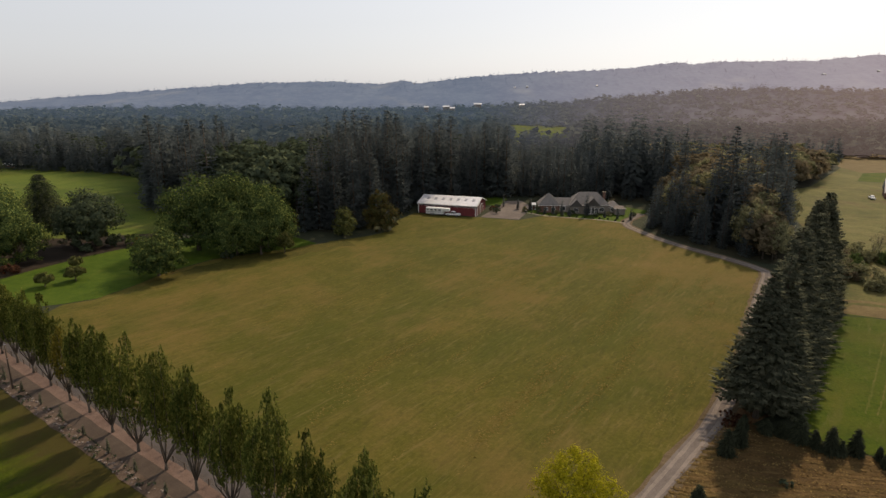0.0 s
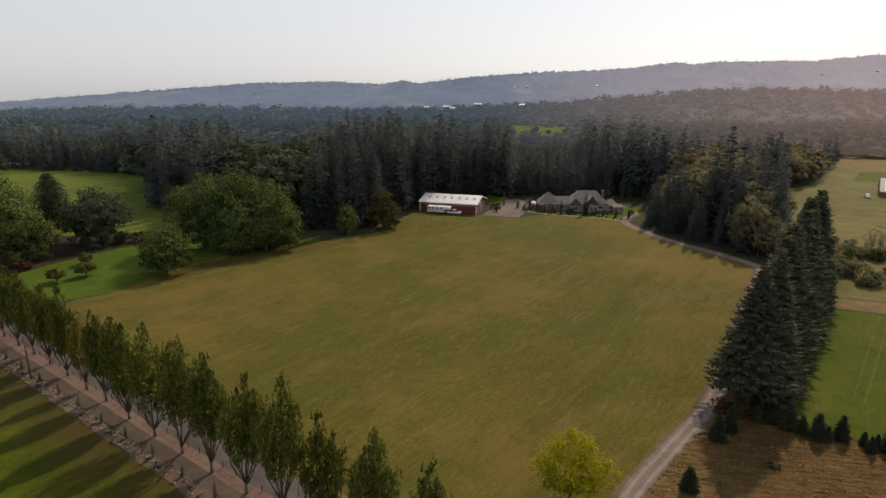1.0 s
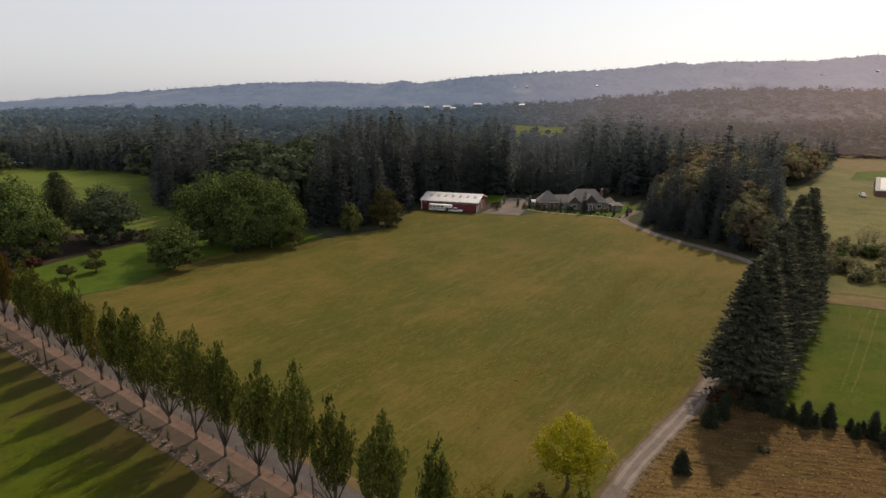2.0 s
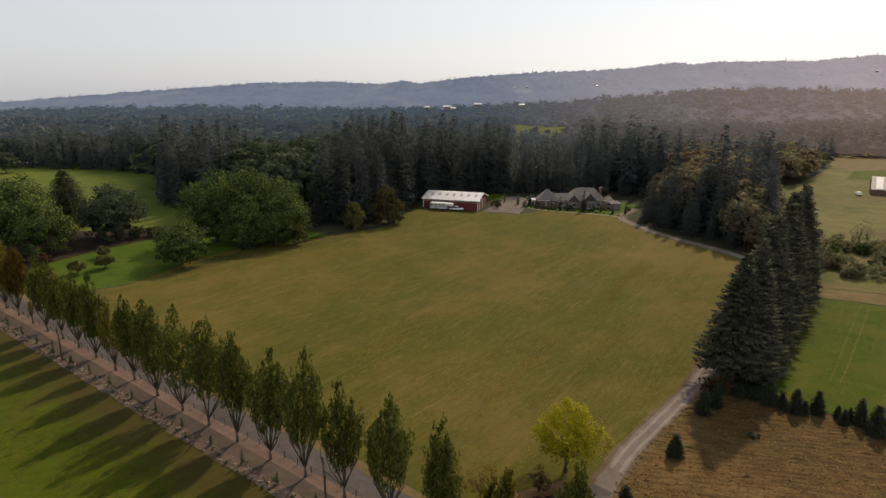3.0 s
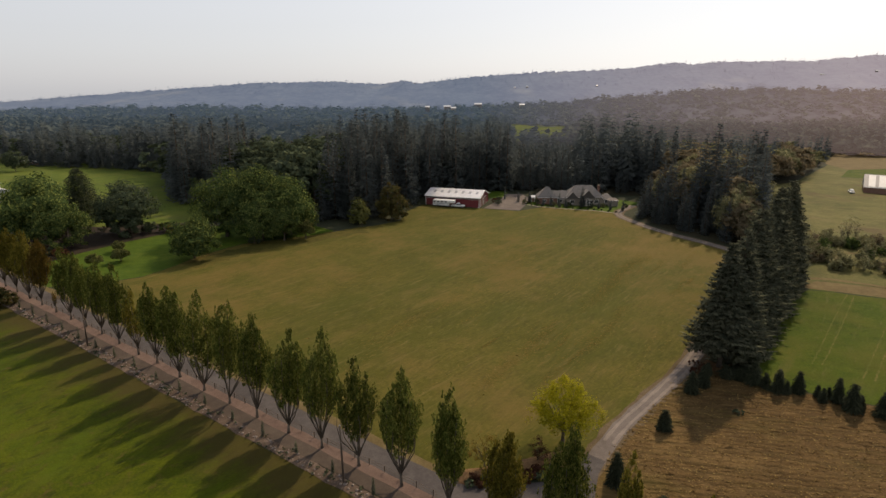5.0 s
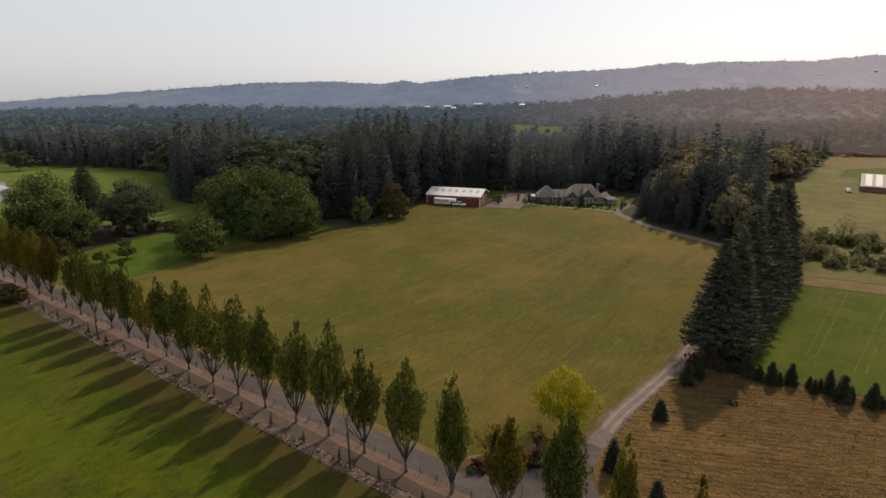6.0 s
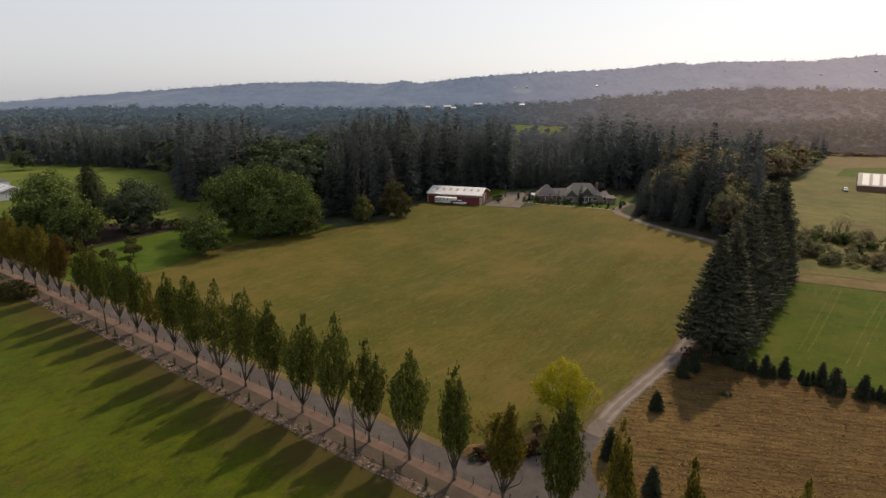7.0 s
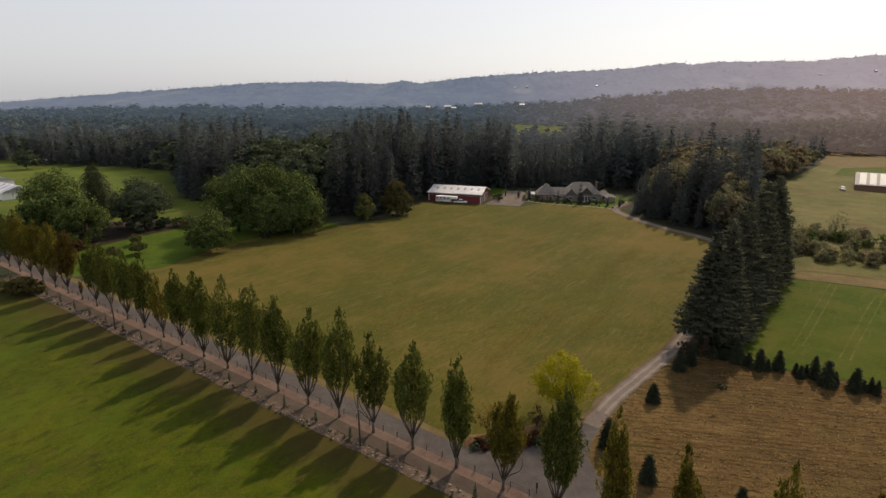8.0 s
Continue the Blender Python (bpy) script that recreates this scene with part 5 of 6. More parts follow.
for k in range(12):
    x, y = 51.6 + 3.6 * k + rq.uniform(-0.6, 0.6), 84.6 + 4.65 * k + rq.uniform(-0.6, 0.6)
    h, r = (25.2, 26.8, 24.8, 26.6, 27.6, 26.2, 28.2, 27.2, 28.6, 27.8, 28.8, 27.6)[k], (6.9 if k < 4 else 6.8) + rq.uniform(-0.4, 0.4)
    ob = thing("fir_tree", upright(x, y, 50 * k), "tall dense dark fir in the row beside the drive", "conifer", "firs by the drive")
    part("trunk", conifer_trunk(h, 0.42), ob)
    part("crown", mesh_from("crown", *layered_fir_mesh(h, r, 34, 15, 11, 80 + k, 0.04 if k else 0.2, 0.74 if k < 4 else 0.62), N_NEAR), ob)

for k, (x, y, r) in enumerate(((46.3, 84.2, 1.7), (47.9, 83.4, 1.5), (45.6, 82.6, 1.1))):
    shrub("drive_shrub", upright(x, y), [(0, 0, r * 0.4, r, r * 0.9, r * 0.45)], 520, 0.12, L_RED, 190 + k, "rusty red shrub at the foot of the firs", "red shrubs by the drive")
SMALL = [(41.8, 75.0, 4.3, 1.5), (45.0, 77.5, 4.4, 1.5), (47.6, 81.7, 2.6, 1.0), (50.5, 80.6, 2.6, 1.3), (52.5, 79.6, 2.4, 1.2), (54.5, 78.2, 4.6, 1.7), (55.9, 76.8, 3.0, 1.1), (57.3, 75.2, 4.6, 1.5), (58.6, 74.7, 2.6, 0.9), (60.8, 74.9, 4.4, 1.35),
         (63.4, 73.6, 2.4, 0.8), (63.2, 71.8, 2.8, 0.9), (64.9, 72.9, 2.4, 0.75), (65.8, 71.8, 4.8, 1.35), (66.3, 68.9, 5.3, 1.8), (68.1, 69.3, 2.9, 0.9), (70.3, 67.1, 4.8, 1.6), (71.7, 66.9, 2.4, 0.8), (72.7, 66.5, 3.2, 0.85), (73.2, 65.6, 3.1, 0.85),
         (32.8, 63.6, 3.7, 1.45), (21.4, 50.6, 5.2, 1.6), (24.9, 42.6, 4.6, 1.5), (34.8, 36.2, 4.2, 1.4), (78.4, 63.2, 3.2, 1.1), (82.0, 61.5, 4.2, 1.3)]
for k, (x, y, h, r) in enumerate(SMALL):
    conifer("young_fir", upright(x, y, 37 * k), h, r, 26, 15, 2, 200 + k, "dark bushy young fir on the dry field edge", "young firs", N_YOUNG, 0.0, 0.15, 0.42)
shrub("brush_heap", upright(47.0, 68.2), [(0, 0, 0.35, 1.3, 0.9, 0.45)], 320, 0.16, L_DARK, 90, "small dark heap of brush on the dry field", category="brush heap")

# shrubs on the bank by the road
rk = random.Random(31)
for k in range(26):
    x = 1.4 + 12.0 * (k % 13) / 12 + rk.uniform(-0.4, 0.4)
    y = (50.3 + 0.24 * max(0, x - 5)) + (0 if k < 13 else 0.9) + rk.uniform(-0.3, 0.3)
    r = rk.uniform(0.6, 0.95)
    shrub("bank_shrub", upright(x, y, 0, (0, 0), 0.05 if k < 13 else 0.3), [(0, 0, r * 0.6, r, r * 0.9, r * 0.75)], 420, 0.15, L_RED if k % 5 else L_DARK, 91 + k, "dark reddish shrub on the roadside bank" if k % 5 else "dull green shrub on the roadside bank", "bank shrubs")
broadleaf("bare_cherry", 5.5, [(0, 0, 3.5, 2.4, 2.0, 1.7), (-1.4, 0, 2.6, 1.5, 1.4, 1.3), (1.2, 0.3, 2.9, 1.4, 1.3, 1.2)], 1500, 0.07, L_RUST, 99, 0.9, 0.1, 14, upright(3.4, 54.4), "thin half-bare tree with orange leaves on the bank")
broadleaf("bare_cherry", 4.4, [(0, 0, 2.6, 1.3, 1.3, 1.6), (0.5, 0, 1.8, 1.1, 1.1, 1.1)], 1100, 0.075, L_RED, 98, 0.6, 0.08, 14, upright(11.2, 55.2), "thin half-bare reddish tree on the bank")

# scrub and hedges east of the firs
rs = random.Random(8)
for k in range(84):
    u = rs.random()
    x = 101 + 44 * u + rs.uniform(-4, 4)
    y = 146 - 6 * u + rs.uniform(-5, 34)
    r = rs.uniform(1.2, 2.5)
    shrub("scrub_bush", upright(x, y), [(0, 0, r * 0.95, r, r, r * 1.15), (r * 0.6, 0.4, r * 0.7, r * 0.7, r * 0.7, r * 0.8)], 1100, 0.19, (L_SHRUB, L_SHRUB, L_MAPLE, L_SHRUB, L_AUTUMN)[k % 5], 300 + k, "pale olive scrub bush in rough pasture", "scrub bushes")
for k, (x, y, h) in enumerate(((134, 176, 9.5), (138, 179, 10.5), (143, 182, 9), (112, 157, 6.5))):
    broadleaf("bare_willow", h, [(0, 0, h * 0.5, 1.9, 1.9, h * 0.45), (0.8, 0, h * 0.4, 1.6, 1.6, h * 0.35)], 700, 0.09, L_SHRUB, 340 + k, h * 0.12, 0.11, 22, upright(x, y), "thin grey half-bare willow in the scrub", group="bare willows")
for k, (x, y, s) in enumerate(((97.5, 178, 1.1), (104, 186, 1.2), (101, 171, 0.8), (112, 194, 1.1), (120, 206, 1.1))):
    broadleaf("poplar_grove_tree", 15, [(0, 0, 9.5, 5.0, 5.0, 5.5), (-2.5, 0.4, 7, 4, 3.6, 5), (2.6, -0.8, 7, 4, 3.8, 5)], 4200, 0.3, L_SHRUB, 360 + k, 2.5, 0.3, 8, upright(x, y, 40 * k, (0, 0), 0, s), "pale yellow-green tree at the forest's end")

# ---- farm ----
def place(x, y, dx, dy):
    """A pose with its x axis along (dx, dy), standing on the ground."""
    return Matrix.Translation(P(x, y)) @ Matrix.Rotation(math.atan2(dy, dx), 4, "Z")


def barn():
    m = place(12.9, 227.9, -0.945, 0.326) @ Matrix.Rotation(math.pi, 4, "Z")
    L, W, E, T = 24.2, 15.0, 4.2, 6.4
    ob = thing("barn", m, "long dark red barn with a pale metal roof", "barn")
    # x runs from the west end (-L) to the yard end (0); y from the front (0) to the back (W)
    w = Shape()
    w.box(-L / 2, 0.1, -0.6, L, 0.2, E + 0.6).box(-L / 2, W - 0.1, -0.6, L, 0.2, E + 0.6)
    part("long_wall", w.mesh("long_wall", M_RED), ob)
    for nm, x in (("gable_wall", -0.12), ("gable_wall", -L + 0.12)):
        g = Shape().prism([(0.2, -0.6), (W - 0.2, -0.6), (W - 0.2, E), (W / 2, T - 0.12), (0.2, E)], x - 0.1, x + 0.1)
        part(nm, g.mesh(nm, M_RED), ob)
    for side in (0, 1):
        a, b = (-0.5, W / 2) if side == 0 else (W + 0.5, W / 2)
        za, zb = E - 0.14, T
        r = Shape().prism([(a, za), (b, zb), (b, zb + 0.14), (a, za + 0.14)], -L - 0.5, 0.5)
        slope = part("roof", r.mesh("roof", M_ROOF), ob, "pale corrugated metal roof")
        ribs = Shape()
        for k in range(30):
            x = -L - 0.3 + k * (L + 0.6) / 29
            ribs.prism([(a, za + 0.14), (b, zb + 0.14), (b, zb + 0.2), (a, za + 0.2)], x - 0.03, x + 0.03)
        part("roof_rib", ribs.mesh("roof_rib", M_ROOF), slope)
        if side == 0:
            for k in range(7):
                x = -L + 3.0 + k * 3.2
                ya, yb = 3.2, 5.2
                f = lambda q: za + 0.15 + (zb - za) * (q - a) / (b - a)
                s = Shape().prism([(ya, f(ya)), (yb, f(yb)), (yb, f(yb) + 0.09), (ya, f(ya) + 0.09)], x - 0.55, x + 0.55)
                part("skylight", s.mesh("skylight", M_SKYLIGHT), slope, "translucent grey skylight panel")
    part("fascia", Shape().box(-L / 2, -0.54, E - 0.24, L + 1.04, 0.06, 0.24).mesh("fascia", M_WHITE), ob, "white fascia board")
    for x in (-0.02, -L + 0.02):
        part("corner_trim", Shape().box(x, -0.03, -0.5, 0.3, 0.1, E + 0.3).mesh("corner_trim", M_WHITE), ob, "white corner trim")
    for k in range(22):
        x = -L + 1.0 + k * 1.12
        win = Shape().box(x, -0.04, E - 0.95, 0.72, 0.1, 0.5)
        part("window", win.mesh("window", M_GLASS), ob, "small dark window under the eave")
        part("window_frame", Shape().box(x, -0.02, E - 1.02, 0.86, 0.06, 0.64).mesh("window_frame", M_WHITE), ob, "white window frame")
    for y0, ww, hh, mt, nm in ((4.0, 3.6, 3.6, M_TIMBER, "sliding_door"), (9.0, 3.6, 3.6, M_TIMBER, "sliding_door")):
        d = part(nm, Shape().box(0.06, y0, -0.3, 0.12, ww, hh + 0.3).mesh(nm, mt), ob, "faded brown sliding barn door")
        part("door_trim", Shape().box(0.1, y0 - ww / 2, -0.2, 0.14, 0.14, hh).box(0.1, y0 + ww / 2, -0.2, 0.14, 0.14, hh).box(0.1, y0, hh, 0.14, ww + 0.3, 0.14).mesh("door_trim", M_WHITE), d, "white door trim")
    part("sign_board", Shape().box(0.06, 5.2, 4.2, 0.08, 2.8, 0.5).mesh("sign_board", M_WHITE), ob, "white board on the gable")
    for sgn, a in ((-1, 0.0), (1, 0.0)):
        y1 = W / 2 + sgn * (W / 2 + 0.45)
        s = Shape().prism([(y1, E - 0.36), (W / 2, T - 0.22), (W / 2, T + 0.02), (y1, E - 0.12)], 0.5, 0.56)
        part("barge_board", s.mesh("barge_board", M_WHITE), ob, "white barge board")


barn()


def wheel(parent, x, y, r=0.42, w=0.28):
    t = Shape().tube([(x, y - w / 2, r), (x, y + w / 2, r)], [r, r], 16)
    ty = part("wheel", t.mesh("wheel", M_TYRE, 0.03), parent)
    part("rim", Shape().tube([(x, y - w / 2 - 0.02, r), (x, y + w / 2 + 0.02, r)], [r * 0.55, r * 0.55], 12).mesh("rim", M_METAL), ty, "dull metal rim")


def pickup(m, label):
    ob = thing("pickup_truck", m, label, "truck")
    body = Shape().prism([(-1.0, 0.55), (1.0, 0.55), (1.0, 1.05), (0.94, 1.18), (-0.94, 1.18), (-1.0, 1.05)], -2.9, 2.9)
    part("body", body.mesh("body", M_WHITE, 0.05), ob)
    cab = Shape().add([(-0.9, -0.93, 1.15), (1.5, -0.93, 1.15), (1.5, 0.93, 1.15), (-0.9, 0.93, 1.15), (-0.7, -0.78, 1.95), (0.75, -0.78, 1.95), (0.75, 0.78, 1.95), (-0.7, 0.78, 1.95)],
                      [(3, 2, 1, 0), (4, 5, 6, 7), (0, 1, 5, 4), (1, 2, 6, 5), (2, 3, 7, 6), (3, 0, 4, 7)])
    part("cab", cab.mesh("cab", M_WHITE, 0.05), ob)
    part("windscreen", Shape().add([(1.44, -0.8, 1.22), (1.44, 0.8, 1.22), (0.86, 0.68, 1.88), (0.86, -0.68, 1.88)], [(0, 1, 2, 3)]).add([(1.47, -0.8, 1.23), (1.47, 0.8, 1.23), (0.89, 0.68, 1.89), (0.89, -0.68, 1.89)], [(0, 1, 2, 3)]).mesh("windscreen", M_GLASS), ob)
    for s in (-1, 1):
        part("side_window", Shape().add([(-0.7, s * 0.95, 1.25), (1.25, s * 0.95, 1.25), (0.75, s * 0.82, 1.86), (-0.6, s * 0.82, 1.86)], [(0, 1, 2, 3)]).mesh("side_window", M_GLASS), ob)
        part("headlight", Shape().box(2.9, s * 0.75, 0.85, 0.06, 0.36, 0.2).mesh("headlight", M_METAL), ob)
    part("cargo_bed", Shape().box(-1.95, 0, 1.17, 1.7, 1.6, 0.03).mesh("cargo_bed", M_BLACK), ob)
    part("bumper", Shape().box(2.95, 0, 0.5, 0.14, 1.9, 0.24).mesh("bumper", M_METAL, 0.02), ob)
    for x in (-1.85, 1.85):
        for s in (-0.88, 0.88):
            wheel(ob, x, s)
    return ob


def trailer(m):
    ob = thing("horse_trailer", m, "long white gooseneck trailer parked before the barn", "trailer")
    part("body", Shape().box(-1.2, 0, 0.55, 7.2, 2.35, 2.5).mesh("body", M_WHITE, 0.12), ob)
    part("gooseneck", Shape().prism([(-1.15, 1.75), (1.15, 1.75), (1.15, 3.0), (-1.15, 3.0)], 2.3, 4.9).mesh("gooseneck", M_WHITE, 0.15), ob)
    for k in range(4):
        part("side_window", Shape().box(-4.0 + 1.7 * k, -1.18, 2.0, 1.0, 0.06, 0.5).mesh("side_window", M_GLASS), ob)
    part("stripe", Shape().box(-1.2, -1.19, 1.4, 7.0, 0.04, 0.22).mesh("stripe", M_SKYLIGHT), ob, "grey side stripe")
    for x in (-2.4, -1.4):
        for s in (-1.05, 1.05):
            wheel(ob, x, s)
    part("fender", Shape().box(-1.9, -1.22, 0.75, 2.2, 0.14, 0.2).mesh("fender", M_METAL), ob)
    part("landing_leg", Shape().box(2.6, 0, 0.0, 0.12, 0.12, 1.8).mesh("landing_leg", M_METAL), ob)
    return ob


def front_of_barn(u, v):
    return 12.9 - 0.945 * u - 0.326 * v, 227.9 + 0.326 * u - 0.945 * v


x, y = front_of_barn(15.0, 2.2)
trailer(place(x, y, 0.945, -0.326))
x, y = front_of_barn(8.6, 2.2)
pickup(place(x, y, 0.945, -0.326), "white pickup truck hitched to the trailer")


def gable_block(ob, x, y, L, W, E, T, turn, wall, hip=0.0, roofm=None, over=0.45):
    """A storey with a pitched roof; hip draws the ridge's ends in."""
    c, s = math.cos(radians(turn)), math.sin(radians(turn))
    tr = lambda p: (x + c * p[0] - s * p[1], y + s * p[0] + c * p[1], p[2])
    w = Shape().add([tr(p) for p in ((-L / 2, -W / 2, -0.5), (L / 2, -W / 2, -0.5), (L / 2, W / 2, -0.5), (-L / 2, W / 2, -0.5), (-L / 2, -W / 2, E), (L / 2, -W / 2, E), (L / 2, W / 2, E), (-L / 2, W / 2, E))],
                    [(0, 1, 5, 4), (1, 2, 6, 5), (2, 3, 7, 6), (3, 0, 4, 7), (3, 2, 1, 0)])
    if not hip:
        w.add([tr(p) for p in ((-L / 2, -W / 2, E), (-L / 2, W / 2, E), (-L / 2, 0, T - 0.15), (L / 2, -W / 2, E), (L / 2, W / 2, E), (L / 2, 0, T - 0.15))], [(0, 1, 2), (3, 4, 5)])
    wl_ = part("wall", w.mesh("wall", wall), ob)
    a, b, h = L / 2 + over, W / 2 + over, hip
    e = E - 0.2
    vs = [(-a, -b, e), (a, -b, e), (a, b, e), (-a, b, e), (-a + h, 0, T), (a - h, 0, T)]
    vs += [(p[0], p[1], p[2] + 0.2) for p in vs]
    fs = [(6, 7, 11, 10), (8, 9, 10, 11), (7, 8, 11), (9, 6, 10), (1, 0, 4, 5), (3, 2, 5, 4), (2, 1, 5), (0, 3, 4), (0, 1, 7, 6), (1, 2, 8, 7), (2, 3, 9, 8), (3, 0, 6, 9)]
    part("roof", Shape().add([tr(p) for p in vs], fs).mesh("roof", roofm or M_SHINGLE), ob)
    part("gutter", Shape().add([tr(p) for p in ((-a, -b - 0.1, e + 0.02), (a, -b - 0.1, e + 0.02), (a, -b, e + 0.02), (-a, -b, e + 0.02), (-a, -b - 0.1, e + 0.14), (a, -b - 0.1, e + 0.14), (a, -b, e + 0.14), (-a, -b, e + 0.14))],
                                   [(3, 2, 1, 0), (4, 5, 6, 7), (0, 1, 5, 4), (1, 2, 6, 5), (2, 3, 7, 6), (3, 0, 4, 7)]).mesh("gutter", M_WHITE), ob, "pale gutter")
    return wl_, tr


def house_window(ob, tr, u, v, z, w, h):
    """A window proud of a front wall (facing -v)."""
    f = Shape()
    for a, b, ww, hh in ((0, -0.06, w + 0.24, 0.12), (0, h - 0.06, w + 0.24, 0.12), (-w / 2 - 0.06, 0, 0.12, h), (w / 2 + 0.06, 0, 0.12, h), (0, 0, 0.07, h)):
        vs = [tr(p) for k in (0, hh) for p in ((u + a - ww / 2, v - 0.12, z + b + k), (u + a + ww / 2, v - 0.12, z + b + k), (u + a + ww / 2, v + 0.02, z + b + k), (u + a - ww / 2, v + 0.02, z + b + k))]
        f.add(vs, [(3, 2, 1, 0), (4, 5, 6, 7), (0, 1, 5, 4), (1, 2, 6, 5), (2, 3, 7, 6), (3, 0, 4, 7)])
    p = Shape().add([tr(q) for q in ((u - w / 2, v - 0.05, z), (u + w / 2, v - 0.05, z), (u + w / 2, v - 0.05, z + h), (u - w / 2, v - 0.05, z + h), (u - w / 2, v + 0.01, z), (u + w / 2, v + 0.01, z), (u + w / 2, v + 0.01, z + h), (u - w / 2, v + 0.01, z + h))],
                    [(0, 1, 2, 3), (7, 6, 5, 4), (0, 4, 5, 1), (3, 2, 6, 7), (1, 5, 6, 2), (0, 3, 7, 4)])
    win = part("window", p.mesh("window", M_GLASS), ob)
    part("window_frame", f.mesh("window_frame", M_WHITE), win, "white window frame")


def house():
    ob = thing("house", place(53.4, 236.0, 1.0, -0.06) @ Matrix.Diagonal((0.91, 0.91, 0.95, 1)), "large taupe house with many brown-grey shingled roofs", "house")
    m, tr = gable_block(ob, 6.5, 2.5, 17.0, 11.0, 3.6, 8.2, 0, M_STUCCO, 5.0)
    for u in (-5.5, 5.5):
        house_window(m, tr, u, -5.5, 0.9, 1.8, 1.5)
    g, tr = gable_block(ob, 7.5, -3.0, 6.0, 5.4, 3.8, 6.9, 90, M_STUCCO)
    c, s = 0, 1
    front = lambda p: (7.5 + p[0], -3.0 + p[1], p[2])
    for u in (-1.6, 0, 1.6):
        house_window(g, front, u, -3.0, 0.4, 1.2, 2.4)
    house_window(g, front, 0.0, -3.0, 3.5, 1.6, 1.1)
    g2, tr = gable_block(ob, 0.5, -1.5, 5.0, 4.6, 3.2, 5.8, 90, M_STUCCO)
    front = lambda p: (0.5 + p[0], -1.5 + p[1], p[2])
    house_window(g2, front, 0, -2.5, 0.8, 1.8, 1.5)
    link, tr = gable_block(ob, -5.0, 2.5, 7.0, 7.0, 2.9, 5.6, 0, M_STUCCO)
    house_window(link, tr, 0, -3.5, 0.8, 2.2, 1.4)
    ga, tr = gable_block(ob, -11.0, 2.0, 9.0, 8.4, 3.2, 7.4, 0, M_TIMBER, 4.4)
    house_window(ga, tr, -1.5, -4.2, 0.9, 1.4, 1.3)
    house_window(ga, tr, 1.8, -4.2, 0.9, 1.4, 1.3)
    e, tr = gable_block(ob, 17.3, 1.2, 5.0, 6.0, 2.7, 4.6, 0, M_STUCCO, 2.4)
    house_window(e, tr, 0, -3.0, 0.8, 2.2, 1.4)
    por, tr = gable_block(ob, 19.5, -3.4, 4.4, 3.2, 2.5, 3.3, 0, M_STUCCO, 1.4, M_STONE)
    ch = part("chimney", Shape().box(13.6, 2.0, 4.0, 1.1, 1.1, 4.4).mesh("chimney", M_TIMBER, 0.03), ob, "brown brick chimney")
    part("chimney_cap", Shape().box(13.6, 2.0, 8.4, 1.4, 1.4, 0.16).mesh("chimney_cap", M_STONE), ch)
    part("door", Shape().box(3.6, -2.95, 0.0, 1.0, 0.08, 2.1).mesh("door", M_TIMBER), ob, "brown front door")
    part("porch_step", Shape().box(3.6, -3.8, -0.5, 2.4, 1.4, 0.6).mesh("porch_step", M_STONE), ob)


house()
rh = random.Random(4)
edge = smooth_line([(34, 234.2), (40.4, 230.0), (50, 226.2), (61, 222.4), (68.6, 217.4)], 2.4)
for k, p in enumerate(edge):
    r = rh.uniform(0.45, 0.75)
    shrub("garden_shrub", upright(p.x, p.y + 0.8), [(0, 0, r * 0.7, r, r, r * 0.7)], 150, 0.14, L_DARK, 400 + k, "dark clipped round shrub along the garden edge", "garden edge shrubs")
for k, (x, y, h, r) in enumerate(((44.0, 230.6, 5.2, 0.9), (47.4, 229.6, 6.4, 1.0), (57.0, 228.5, 9.2, 1.7), (67.8, 223.4, 4.4, 0.8), (72.4, 221.5, 4.8, 0.9), (31.2, 240.5, 4.6, 0.9), (36.0, 238.0, 5.4, 1.2), (25.8, 246.0, 6.4, 0.7), (50.2, 229.0, 3.4, 0.9), (63.5, 226.0, 3.0, 0.8), (41.0, 232.0, 3.2, 0.9))):
    conifer("cypress_tree", upright(x, y), h, r, 22, 9, 1, 420 + k, "dark narrow cypress in the house garden", "garden cypresses", N_WOOD, 0.03, -0.25, 0.45)
for k, (x, y, r, mt) in enumerate(((38.5, 235.0, 1.8, L_DARK), (33.5, 236.0, 1.5, L_SHRUB), (21.8, 234.0, 1.7, L_DARK), (20.8, 237.5, 1.7, L_RED), (23.0, 241.0, 1.6, L_DARK), (52.0, 231.0, 1.2, L_DARK), (66, 229, 1.3, L_SHRUB), (75.5, 228, 1.2, L_DARK), (46, 232.5, 1.1, L_SHRUB), (60.5, 227.5, 1.2, L_DARK))):
    shrub("yard_bush", upright(x, y), [(0, 0, r * 0.65, r, r, r * 0.75)], 480, 0.2, mt, 440 + k, "rounded bush beside the house yard", "yard bushes")


def garden_shed(x, y):
    ob = thing("garden_shed", upright(x, y), "small white garden shed beside the yard", "shed")
    part("wall", Shape().box(0, 0, -0.2, 2.0, 1.8, 2.2).mesh("wall", M_WHITE, 0.03), ob)
    part("roof", Shape().prism([(-1.2, 1.95), (0, 2.7), (1.2, 1.95), (1.2, 2.05), (0, 2.82), (-1.2, 2.05)], -1.2, 1.2).mesh("roof", M_ROOF), ob)
    part("door", Shape().box(0.2, -0.92, -0.1, 0.8, 0.06, 1.8).mesh("door", M_TIMBER), ob)


garden_shed(37.6, 241.0)


